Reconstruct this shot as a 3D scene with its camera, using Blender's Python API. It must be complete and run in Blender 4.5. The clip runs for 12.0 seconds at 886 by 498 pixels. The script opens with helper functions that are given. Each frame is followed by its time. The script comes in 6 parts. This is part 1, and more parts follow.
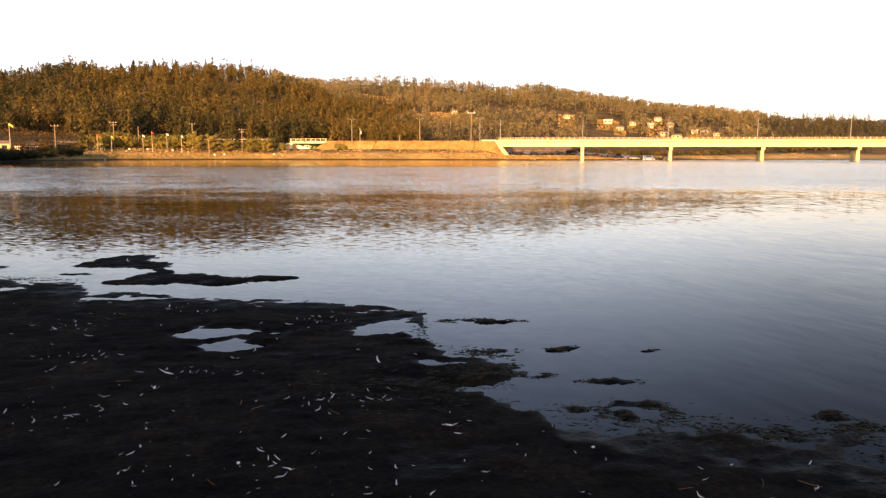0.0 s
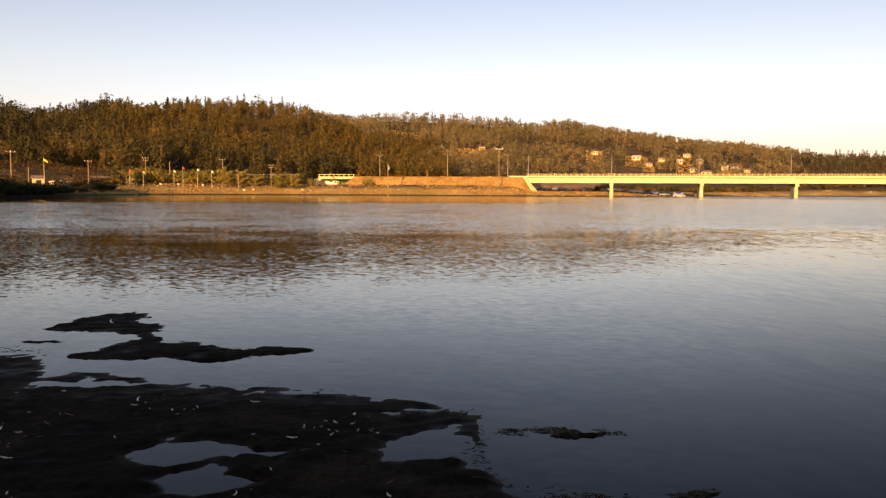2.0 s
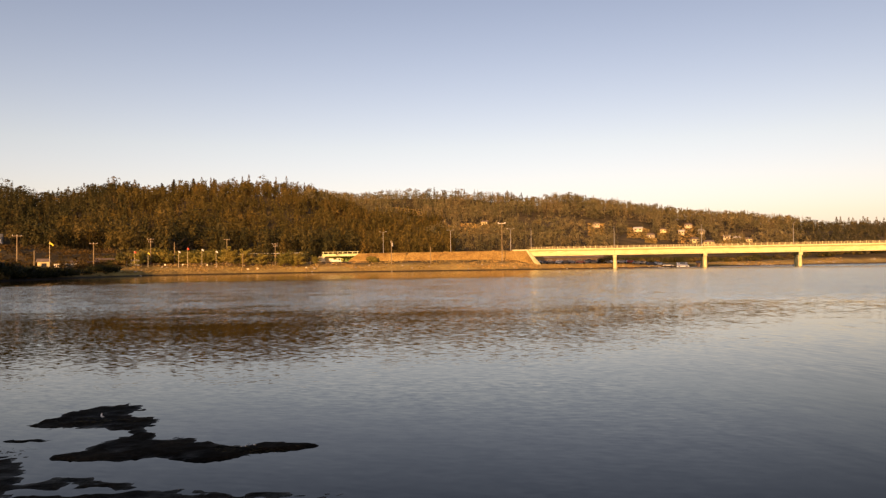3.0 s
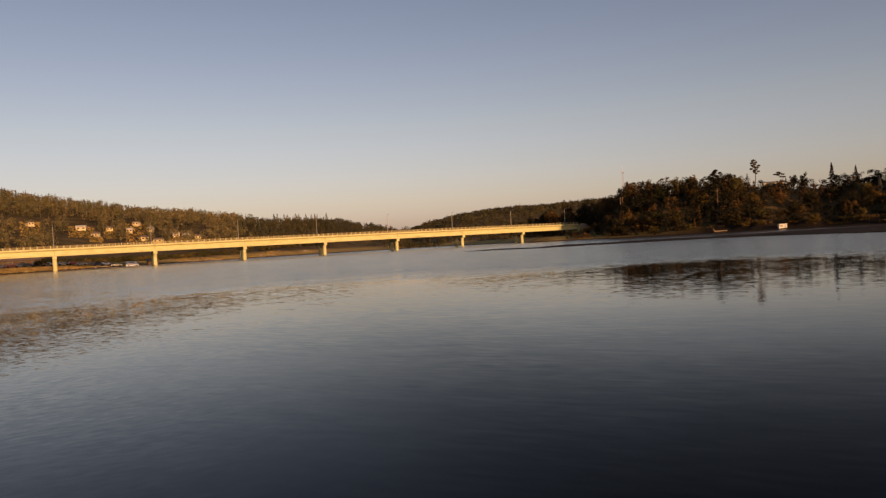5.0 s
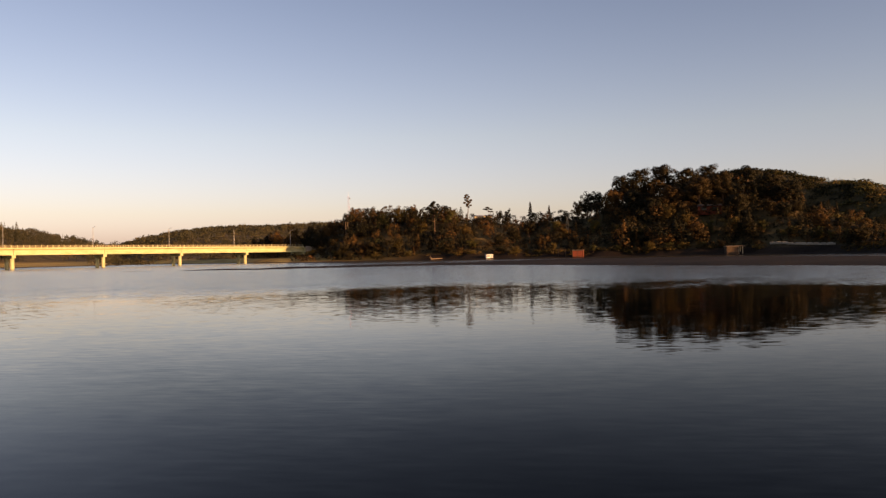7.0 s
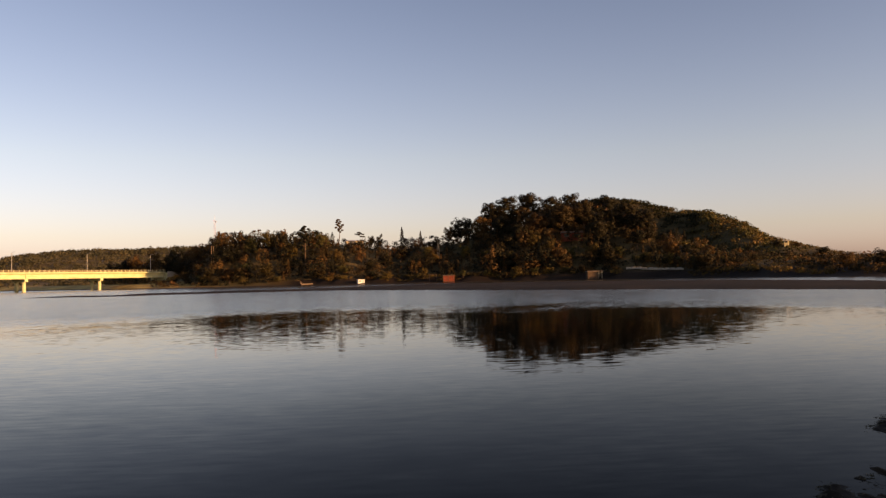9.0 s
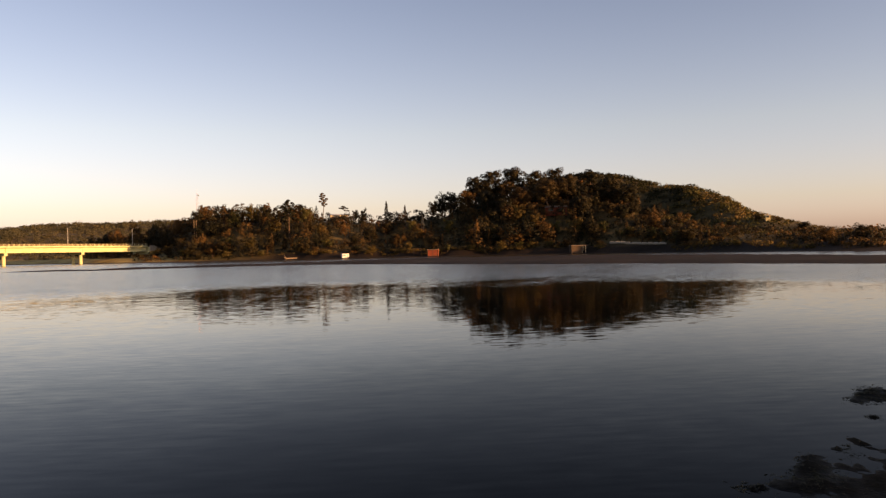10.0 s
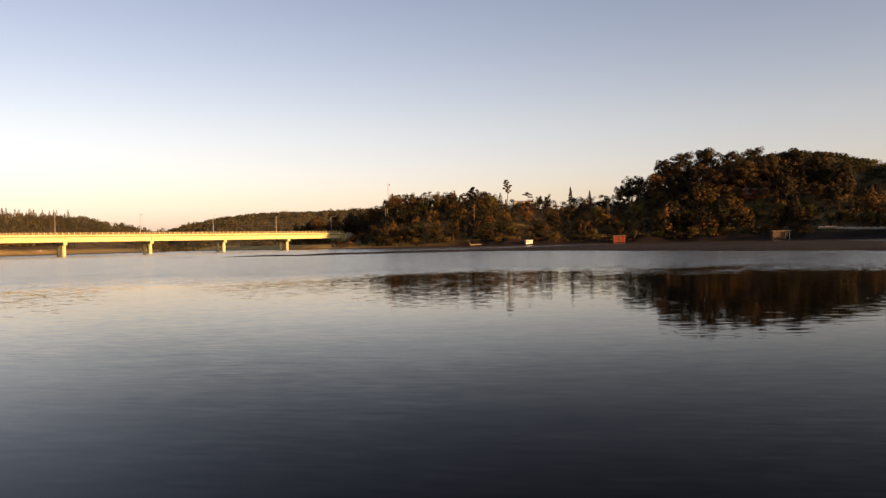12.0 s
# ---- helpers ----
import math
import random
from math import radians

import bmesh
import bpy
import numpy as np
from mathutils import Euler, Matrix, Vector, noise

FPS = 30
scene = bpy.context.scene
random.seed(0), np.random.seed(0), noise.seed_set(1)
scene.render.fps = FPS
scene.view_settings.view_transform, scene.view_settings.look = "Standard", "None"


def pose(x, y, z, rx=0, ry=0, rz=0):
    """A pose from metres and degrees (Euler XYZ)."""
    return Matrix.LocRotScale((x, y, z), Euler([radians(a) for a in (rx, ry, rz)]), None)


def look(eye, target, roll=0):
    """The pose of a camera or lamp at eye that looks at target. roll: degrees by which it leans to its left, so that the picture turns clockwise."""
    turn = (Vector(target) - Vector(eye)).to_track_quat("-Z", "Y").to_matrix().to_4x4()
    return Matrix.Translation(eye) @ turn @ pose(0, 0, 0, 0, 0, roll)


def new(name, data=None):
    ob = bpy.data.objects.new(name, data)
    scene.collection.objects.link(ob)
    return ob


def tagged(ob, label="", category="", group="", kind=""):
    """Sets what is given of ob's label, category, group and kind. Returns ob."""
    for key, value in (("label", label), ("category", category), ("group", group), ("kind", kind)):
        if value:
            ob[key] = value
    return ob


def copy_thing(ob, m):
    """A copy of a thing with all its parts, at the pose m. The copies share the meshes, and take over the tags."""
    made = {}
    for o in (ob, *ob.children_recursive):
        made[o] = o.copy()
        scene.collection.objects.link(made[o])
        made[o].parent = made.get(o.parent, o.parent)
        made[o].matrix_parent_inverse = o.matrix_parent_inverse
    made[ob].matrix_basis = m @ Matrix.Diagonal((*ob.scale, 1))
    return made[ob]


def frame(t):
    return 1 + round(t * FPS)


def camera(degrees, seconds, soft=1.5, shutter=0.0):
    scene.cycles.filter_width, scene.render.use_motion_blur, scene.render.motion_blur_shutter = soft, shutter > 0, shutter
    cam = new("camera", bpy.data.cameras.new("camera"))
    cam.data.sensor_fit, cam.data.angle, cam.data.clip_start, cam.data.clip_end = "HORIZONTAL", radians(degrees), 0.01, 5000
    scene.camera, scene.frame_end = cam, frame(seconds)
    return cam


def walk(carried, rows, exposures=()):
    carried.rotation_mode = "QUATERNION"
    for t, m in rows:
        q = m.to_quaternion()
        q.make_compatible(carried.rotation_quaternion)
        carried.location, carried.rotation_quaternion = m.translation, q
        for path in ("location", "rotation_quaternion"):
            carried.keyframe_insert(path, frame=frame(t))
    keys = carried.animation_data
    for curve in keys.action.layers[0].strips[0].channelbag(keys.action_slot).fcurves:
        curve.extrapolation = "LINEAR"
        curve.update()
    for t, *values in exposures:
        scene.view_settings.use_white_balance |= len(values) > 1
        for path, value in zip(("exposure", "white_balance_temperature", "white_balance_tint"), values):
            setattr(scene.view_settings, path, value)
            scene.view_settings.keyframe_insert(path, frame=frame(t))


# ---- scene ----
cam = camera(62.31, 12.0, 1.3)
PATH = [
    (0.0, (0.000, 0.000, 1.598), (-0.000, 9.920, 0.332), 0.148),
    (0.5, (-0.027, 0.555, 1.612), (-1.083, 10.430, 0.440), -0.473),
    (1.0, (-0.100, 1.087, 1.596), (-0.403, 10.970, 0.096), 0.159),
    (1.5, (-0.121, 1.570, 1.619), (-0.359, 11.487, 0.353), -0.578),
    (2.0, (-0.264, 1.974, 1.674), (-0.627, 11.936, 0.885), 0.329),
    (2.5, (-0.382, 2.292, 1.714), (-0.044, 12.271, 1.155), 0.051),
    (3.0, (-0.367, 2.438, 1.716), (-0.779, 12.426, 1.949), -0.811),
    (3.5, (-0.366, 2.438, 1.645), (3.096, 11.820, 1.698), -1.103),
    (5.5, (-0.419, 2.478, 1.644), (6.267, 9.913, 1.623), -3.208),
    (6.0, (-0.425, 2.468, 1.645), (7.038, 9.125, 1.553), -2.485),
    (6.5, (-0.428, 2.452, 1.642), (7.766, 8.182, 1.498), -1.656),
    (7.0, (-0.429, 2.427, 1.649), (8.235, 7.419, 1.741), -1.204),
    (9.0, (-0.332, 2.127, 1.656), (9.059, 5.539, 2.052), -1.350),
    (9.5, (-0.320, 2.132, 1.650), (9.157, 5.315, 1.882), -1.075),
    (10.0, (-0.314, 2.133, 1.655), (9.153, 5.356, 1.695), -1.316),
    (10.5, (-0.318, 2.137, 1.648), (9.017, 5.721, 1.568), -1.501),
    (11.0, (-0.328, 2.117, 1.658), (8.799, 6.204, 1.593), -1.331),
    (11.5, (-0.328, 2.099, 1.654), (8.546, 6.709, 1.593), -1.176),
    (12.0, (-0.330, 2.084, 1.655), (8.045, 7.548, 1.567), -1.365),
]
EXPOSURES = [(t, stops + 0.2, kelvin, 47) for t, stops, kelvin in (
    (0.0, 1.15, 6600), (1.0, 1.15, 6700), (1.5, 1.03, 6800), (2.0, 0.58, 6950), (2.5, 0.44, 7100), (3.0, 0.35, 7150), (3.3, 0.08, 6950), (3.6, -0.40, 6950), (5.5, -0.25, 6800),
    (6.5, 0.24, 6700), (7.5, 0.28, 6650), (9.0, 0.38, 6650), (9.5, 0.46, 6750), (10.0, 0.56, 6850), (10.5, 0.59, 6900), (12.0, 0.51, 7050))]
walk(cam, [(t, look(eye, target, roll)) for t, eye, target, roll in PATH], EXPOSURES)

# ---- world and sun ----
SUN_BEARING, SUN_HEIGHT = 189.0, 8.0
world = bpy.data.worlds.new("evening_sky")
scene.world = world
world.use_nodes = True
wn = world.node_tree
sky = wn.nodes.new("ShaderNodeTexSky")
sky.sky_type = "NISHITA"
sky.sun_disc = False
sky.sun_elevation, sky.sun_rotation = radians(SUN_HEIGHT), radians(SUN_BEARING)
sky.air_density, sky.dust_density, sky.ozone_density = 1.0, 1.2, 0.8
background = wn.nodes["Background"]
background.inputs["Strength"].default_value = 0.132
# pale haze low over the horizon, clearer and deeper air above it
where = wn.nodes.new("ShaderNodeTexCoord")
axes = wn.nodes.new("ShaderNodeSeparateXYZ")
wn.links.new(where.outputs["Generated"], axes.inputs[0])
haze = wn.nodes.new("ShaderNodeValToRGB")
for at, colour in ((0.06, (0.475, 0.51, 0.58)), (0.16, (0.485, 0.52, 0.50))):
    haze.color_ramp.elements.new(at).color = (*colour, 1)
haze.color_ramp.elements[0].color = (0.455, 0.505, 0.85, 1)
haze.color_ramp.elements[3].position = 0.5
haze.color_ramp.elements[3].color = (0.325, 0.37, 0.36, 1)
wn.links.new(axes.outputs["Z"], haze.inputs["Fac"])
air = wn.nodes.new("ShaderNodeVectorMath")
air.operation = "SCALE"
air.inputs["Scale"].default_value = 2.0
wn.links.new(haze.outputs["Color"], air.inputs[0])
tinted = wn.nodes.new("ShaderNodeMix")
tinted.data_type, tinted.blend_type = "RGBA", "MULTIPLY"
tinted.inputs[0].default_value = 1.0
wn.links.new(sky.outputs["Color"], tinted.inputs[6])
wn.links.new(air.outputs["Vector"], tinted.inputs[7])
wn.links.new(tinted.outputs[2], background.inputs["Color"])

sun_data = bpy.data.lights.new("sun", "SUN")
sun_data.energy, sun_data.angle, sun_data.color = 5.0, radians(0.5), (1.0, 0.66, 0.23)
sun = new("sun", sun_data)
sb, sh = radians(SUN_BEARING), radians(SUN_HEIGHT)
sun.matrix_world = look((math.sin(sb) * math.cos(sh) * 100, math.cos(sb) * math.cos(sh) * 100, math.sin(sh) * 100), (0, 0, 0))


# ---- numbers: smooth noise and places by bearing ----
def hash01(ix, iy, seed):
    n = (ix.astype(np.int64) * 374761393 + iy.astype(np.int64) * 668265263 + seed * 1442695041) & 0xFFFFFFFF
    n = ((n ^ (n >> 13)) * 1274126177) & 0xFFFFFFFF
    return ((n ^ (n >> 16)) & 0xFFFF) / 65535.0


def vnoise(x, y, seed=0):
    ix, iy = np.floor(x), np.floor(y)
    fx, fy = x - ix, y - iy
    fx, fy = fx * fx * (3 - 2 * fx), fy * fy * (3 - 2 * fy)
    a, b = hash01(ix, iy, seed), hash01(ix + 1, iy, seed)
    c, d = hash01(ix, iy + 1, seed), hash01(ix + 1, iy + 1, seed)
    return (a + (b - a) * fx) * (1 - fy) + (c + (d - c) * fx) * fy


def fbm(x, y, octaves=4, seed=0):
    total, amp, norm = 0.0, 1.0, 0.0
    for k in range(octaves):
        total = total + amp * (vnoise(x * 2 ** k, y * 2 ** k, seed + k) - 0.5)
        norm, amp = norm + amp, amp * 0.5
    return total / norm * 2


def smooth(v, lo, hi):
    t = np.clip((v - lo) / (hi - lo), 0, 1)
    return t * t * (3 - 2 * t)


def polar(bearing, dist):
    return dist * math.sin(radians(bearing)), dist * math.cos(radians(bearing))


def table(b, pairs):
    return np.interp(b, [p[0] for p in pairs], [p[1] for p in pairs])


# the shore of the lagoon, by bearing in degrees and distance in metres
SHORE = ((-180, 120), (-60, 120), (-40, 135), (-33, 160), (-28, 205), (-24, 240), (-16, 256), (-8, 258), (3, 256), (8, 262), (13, 300), (18, 335),
         (23, 390), (29, 480), (33, 620), (35.5, 900), (37, 620), (41, 420), (47, 315), (55, 285), (64, 268), (78, 248), (87, 228), (94, 182), (100, 160), (120, 150), (180, 120))
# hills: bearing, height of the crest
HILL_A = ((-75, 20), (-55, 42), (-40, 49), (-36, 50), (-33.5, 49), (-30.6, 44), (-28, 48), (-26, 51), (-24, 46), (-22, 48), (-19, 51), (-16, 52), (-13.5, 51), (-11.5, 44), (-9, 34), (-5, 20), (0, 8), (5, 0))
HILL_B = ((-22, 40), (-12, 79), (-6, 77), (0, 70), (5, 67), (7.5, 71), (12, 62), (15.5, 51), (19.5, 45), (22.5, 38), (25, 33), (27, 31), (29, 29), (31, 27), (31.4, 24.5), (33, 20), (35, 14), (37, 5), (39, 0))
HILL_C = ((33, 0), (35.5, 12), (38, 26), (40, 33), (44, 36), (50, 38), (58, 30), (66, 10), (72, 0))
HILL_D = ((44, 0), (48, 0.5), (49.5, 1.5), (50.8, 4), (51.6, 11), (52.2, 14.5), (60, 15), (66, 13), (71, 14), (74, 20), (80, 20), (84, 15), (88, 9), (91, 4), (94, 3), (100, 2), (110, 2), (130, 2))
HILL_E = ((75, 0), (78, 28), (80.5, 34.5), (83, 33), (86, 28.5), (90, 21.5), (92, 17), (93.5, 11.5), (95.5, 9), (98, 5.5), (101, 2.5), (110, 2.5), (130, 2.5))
# the sand bar: front and back
BAR_FRONT = ((35, 141), (45, 124), (52, 127), (58, 127), (62, 120), (70, 97), (78, 83), (87, 74), (94, 66.5), (100, 62.5), (112, 56), (125, 52))
BAR_BACK = ((35, 145), (45, 136), (52, 146), (58, 152), (64, 168), (70, 190), (78, 185), (85, 150), (91, 132), (100, 100), (112, 90), (125, 90))
# the near mud: its water's edge
EDGE = ((-200, 40), (-60, 16), (-20, 11.5), (-7, 9.6), (-5.65, 9.25), (-5.2, 9.0), (-4.65, 9.1), (-4.35, 8.7), (-4.1, 8.3), (-3.5, 8.43), (-2.9, 8.13), (-2.4, 7.94), (-1.94, 7.89), (-1.5, 7.96), (-0.98, 7.6),
        (-0.5, 7.55), (-0.2, 7.2), (-0.12, 6.2), (0.07, 5.7), (0.38, 5.6), (0.6, 5.4), (0.66, 4.26), (0.91, 4.1), (1.2, 4.2), (1.54, 4.11), (1.71, 4.2), (2.0, 4.16), (2.07, 3.94), (2.4, 3.79),
        (2.6, 3.5), (3.2, 2.6), (3.9, 1.8), (4.7, 1.55), (5.6, 1.15), (6.6, 0.45), (8, -0.5), (12, -2), (30, -8), (200, -40))
# mounds standing in the shallows and pools lying in the mud: x, y, half length, half width, turn, height
MOUNDS = ((-4.9, 9.75, 0.4, 0.08, 0, 0.05),
          (1.22, 4.50, 0.24, 0.13, 5, 0.06), (0.84, 4.48, 0.15, 0.15, 60, 0.045), (2.43, 4.3, 0.16, 0.17, 30, 0.05), (0.45, 5.82, 0.16, 0.07, 5, 0.03),
          (0.50, 7.02, 0.50, 0.07, 2, 0.045), (1.03, 6.0, 0.20, 0.08, 0, 0.05), (1.68, 5.95, 0.18, 0.05, -4, 0.045), (1.15, 5.05, 0.26, 0.07, 6, 0.045), (0.62, 5.95, 0.12, 0.05, 0, 0.045), (0.75, 5.25, 0.16, 0.10, 20, 0.05),
          )
MOUNDS_EAST = ((5.75, 1.3, 0.32, 0.14, -20, 0.055), (5.35, 1.5, 0.28, 0.15, -35, 0.05), (6.3, 1.05, 0.16, 0.06, -15, 0.05), (5.15, 1.72, 0.13, 0.07, -30, 0.05), (6.6, 0.85, 0.15, 0.05, -20, 0.05),
          (8.75, 0.36, 0.60, 0.26, -20, 0.07), (7.6, 0.56, 0.20, 0.07, -10, 0.045), (-7.2, 10.4, 1.2, 0.25, -4, 0.05))
# spits that taper from one end to the other: x, y, half width, x, y, half width, height
SPITS = ((-5.0, 10.62, 0.30, -4.95, 11.35, 0.40, 0.08), (-4.85, 10.8, 0.60, -4.4, 10.62, 0.42, 0.08), (-4.25, 10.45, 0.13, -3.8, 10.0, 0.17, 0.06), (-3.78, 9.5, 0.50, -3.0, 9.32, 0.36, 0.08),
         (-3.0, 9.32, 0.36, -2.0, 9.43, 0.11, 0.07), (-3.7, 9.15, 0.26, -4.2, 9.02, 0.10, 0.06))
POOLS = ((0.60, 4.80, 0.28, 0.46, 0, -0.085), (-2.08, 6.48, 0.40, 0.30, 10, -0.085), (-1.82, 5.98, 0.24, 0.26, 60, -0.075), (-1.62, 6.42, 0.30, 0.10, 0, -0.06), (-1.55, 6.02, 0.20, 0.07, 10, -0.06), (-0.50, 6.62, 0.46, 0.32, 12, -0.085), (-0.27, 5.05, 0.24, 0.11, 5, -0.05),
         (-0.05, 5.5, 0.24, 0.14, -10, -0.05), (0.25, 4.85, 0.24, 0.12, 10, -0.05), (-5.6, 8.6, 0.6, 0.2, 0, -0.06), (0.05, 6.35, 0.28, 0.28, 30, -0.07), (-3.6, 8.05, 0.5, 0.12, -5, -0.05))


def bump(x, y, spot):
    cx, cy, a, b, turn, height = spot
    c, s = math.cos(radians(turn)), math.sin(radians(turn))
    u, v = ((x - cx) * c + (y - cy) * s) / a, (-(x - cx) * s + (y - cy) * c) / b
    return height * np.clip(1.25 - (u * u + v * v), -0.0, 1.25)


def spit(x, y, spot):
    ax, ay, ar, bx, by, br, height = spot
    u = np.clip(((x - ax) * (bx - ax) + (y - ay) * (by - ay)) / ((bx - ax) ** 2 + (by - ay) ** 2), 0, 1)
    gap = np.hypot(x - ax - u * (bx - ax), y - ay - u * (by - ay)) / (ar + (br - ar) * u)
    return height * np.clip(1.25 - gap * gap, 0, 1.25)


def near_height(x, y, fine=True):
    d = table(x, EDGE) - y
    z = np.where(d > 0, 0.026 * (1 - np.exp(-np.maximum(d, 0) / 0.5)), np.maximum(0.07 * d, -0.9))
    if fine:
        wx, wy = x + 0.18 * fbm(x * 2.2, y * 2.2, 3, 91) + 0.09 * fbm(x * 7, y * 9, 3, 97), y + 0.18 * fbm(x * 2.2, y * 2.2, 3, 95) + 0.07 * fbm(x * 7, y * 9, 3, 99)
        raised = [bump(wx, wy, spot) for spot in MOUNDS + MOUNDS_EAST] + [spit(wx, wy, spot) for spot in SPITS]
        for lift in raised:
            z = np.where(lift > 0, np.maximum(z, np.minimum(np.maximum(z, -0.022) + lift * 0.58, 0.019)), z)
        for spot in POOLS:
            z = z + 0.55 * bump(wx, wy, spot)
        z = z + 0.020 * fbm(x * 2.6, y * 5.5, 4, 17) * np.exp(-(d / 0.9) ** 2) * smooth(x, -1.6, -0.6)
        z = z + 0.012 * fbm(x * 1.3, y * 1.9, 4, 5) + 0.015 * fbm(x * 5, y * 8, 3, 9) + 0.013 * fbm(x * 11, y * 19, 3, 13)
    # unseen rise behind the near bank, added to shade mud and left shore
    dune = smooth(-y, 6, 20)
    dune = dune * (1 - smooth(x, 18, 42))
    return z + dune * (6.5 + 17 * smooth(-x, 72, 115) + 0.5 * fbm(x / 14, y / 9, 3, 21))


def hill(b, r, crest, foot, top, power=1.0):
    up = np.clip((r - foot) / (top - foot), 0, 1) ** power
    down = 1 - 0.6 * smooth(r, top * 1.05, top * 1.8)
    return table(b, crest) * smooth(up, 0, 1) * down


def far_height(x, y):
    b = np.degrees(np.arctan2(x, y))
    r = np.hypot(x, y)
    s = table(b, SHORE) * (1 + 0.02 * fbm(b / 2.0, b * 0 + 3.3, 3, 31))
    d = r - s
    land = smooth(d, -12, 6) * 1.2 - 1.0 + smooth(d, 2, 30) * 1.6
    land = land + 2.2 * (0.6 * smooth(d, 2, 6) + 0.4 * smooth(d, 7, 15)) * (1 - smooth(b, 2.5, 5.5)) * smooth(b, -30, -24)
    land = land + 1.4 * smooth(d, 8.5, 12) * (1 - smooth(d, 18, 44)) * smooth(b, 53, 60) * (1 - smooth(b, 92, 97))
    land = land + table(b, ((-50, 8), (-36, 10), (-33, 9), (-28, 6.5), (-24, 3), (-18, 0))) * smooth(r, 250, 325) * (1 - smooth(r, 345, 400))
    rough = smooth(d, 20, 90)
    land = land + rough * 1.2 * fbm(x / 40, y / 40, 4, 41)
    relief = 1 + 0.16 * fbm(x / 90, y / 90, 3, 51)
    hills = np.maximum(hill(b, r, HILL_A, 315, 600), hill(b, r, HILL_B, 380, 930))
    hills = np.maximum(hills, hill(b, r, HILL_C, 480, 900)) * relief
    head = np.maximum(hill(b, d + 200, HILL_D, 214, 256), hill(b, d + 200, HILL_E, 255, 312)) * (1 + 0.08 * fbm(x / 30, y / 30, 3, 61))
    land = land + np.maximum(hills, head)
    front, back = table(b, BAR_FRONT), table(b, BAR_BACK)
    wide = np.maximum(back - front, 0.1)
    bar = 0.40 * np.sqrt(np.clip((r - front) / 9, 0, 1)) * smooth(back - r, -4, 5) - 0.15 + 0.05 * fbm(x / 8, y / 8, 3, 71)
    bar = np.where((b > 35) & (b < 125) & (r > front - 3) & (r < back + 6) & (wide > 1), bar, -1.0)
    return np.maximum(land, bar)


def height(x, y):
    x, y = np.asarray(x, float), np.asarray(y, float)
    b = np.degrees(np.arctan2(x, y))
    rear = smooth(np.abs(b), 105, 140)
    return np.maximum(near_height(x, y, False), far_height(x, y) * (1 - rear) - 2.0 * rear)


# ---- materials ----
def material(name, colour, rough=0.8, metal=0.0):
    m = bpy.data.materials.new(name)
    m.use_nodes = True
    p = m.node_tree.nodes["Principled BSDF"]
    p.inputs["Base Color"].default_value = (*colour, 1)
    p.inputs["Roughness"].default_value = rough
    p.inputs["Metallic"].default_value = metal
    if rough >= 0.75:
        p.inputs["Specular IOR Level"].default_value = 0.12
    return m


def node(m, kind, **values):
    n = m.node_tree.nodes.new(kind)
    for key, value in values.items():
        n.inputs[key.replace("_", " ")].default_value = value
    return n


def link(m, a, b):
    m.node_tree.links.new(a, b)


def place_vector(m, scale=(1, 1, 1)):
    geo = node(m, "ShaderNodeNewGeometry")
    mapping = node(m, "ShaderNodeMapping")
    mapping.inputs["Scale"].default_value = scale
    link(m, geo.outputs["Position"], mapping.inputs["Vector"])
    return mapping.outputs["Vector"]


def ramp(m, value, stops):
    r = node(m, "ShaderNodeValToRGB")
    while len(r.color_ramp.elements) < len(stops):
        r.color_ramp.elements.new(0.5)
    for e, (at, colour) in zip(r.color_ramp.elements, stops):
        e.position, e.color = at, (*colour, 1)
    link(m, value, r.inputs["Fac"])
    return r.outputs["Color"]


def noise_tex(m, vector, scale, detail=4.0, rough=0.55):
    n = node(m, "ShaderNodeTexNoise", Scale=scale, Detail=detail, Roughness=rough)
    link(m, vector, n.inputs["Vector"])
    return n


def mixed(m, fac, a, b, mode="MIX"):
    n = node(m, "ShaderNodeMix")
    n.data_type, n.blend_type = "RGBA", mode
    if isinstance(fac, float):
        n.inputs[0].default_value = fac
    else:
        link(m, fac, n.inputs[0])
    for value, slot in ((a, 6), (b, 7)):
        if isinstance(value, tuple):
            n.inputs[slot].default_value = (*value, 1)
        else:
            link(m, value, n.inputs[slot])
    return n.outputs[2]


def surface(name, colours, scale, rough=0.8, bump_height=0.02, bump_scale=None, fine=0.35, stretch=(1, 1, 1), metal=0.0):
    """Two-scale noise between colours, with relief."""
    m = material(name, colours[0], rough, metal)
    p = m.node_tree.nodes["Principled BSDF"]
    vec = place_vector(m, stretch)
    big = noise_tex(m, vec, scale, 4)
    small = noise_tex(m, vec, scale * 9, 5)
    steps = len(colours) - 1
    base = ramp(m, big.outputs["Fac"], [(0.3 + 0.4 * i / max(steps, 1), c) for i, c in enumerate(colours)])
    grain = ramp(m, small.outputs["Fac"], [(0.25, (1 - fine,) * 3), (0.75, (1 + fine * 0.4,) * 3)])
    link(m, mixed(m, 1.0, base, grain, "MULTIPLY"), p.inputs["Base Color"])
    b = node(m, "ShaderNodeBump", Distance=bump_height, Strength=0.7)
    relief = noise_tex(m, vec, bump_scale or scale * 6, 5)
    link(m, relief.outputs["Fac"], b.inputs["Height"])
    link(m, b.outputs["Normal"], p.inputs["Normal"])
    return m


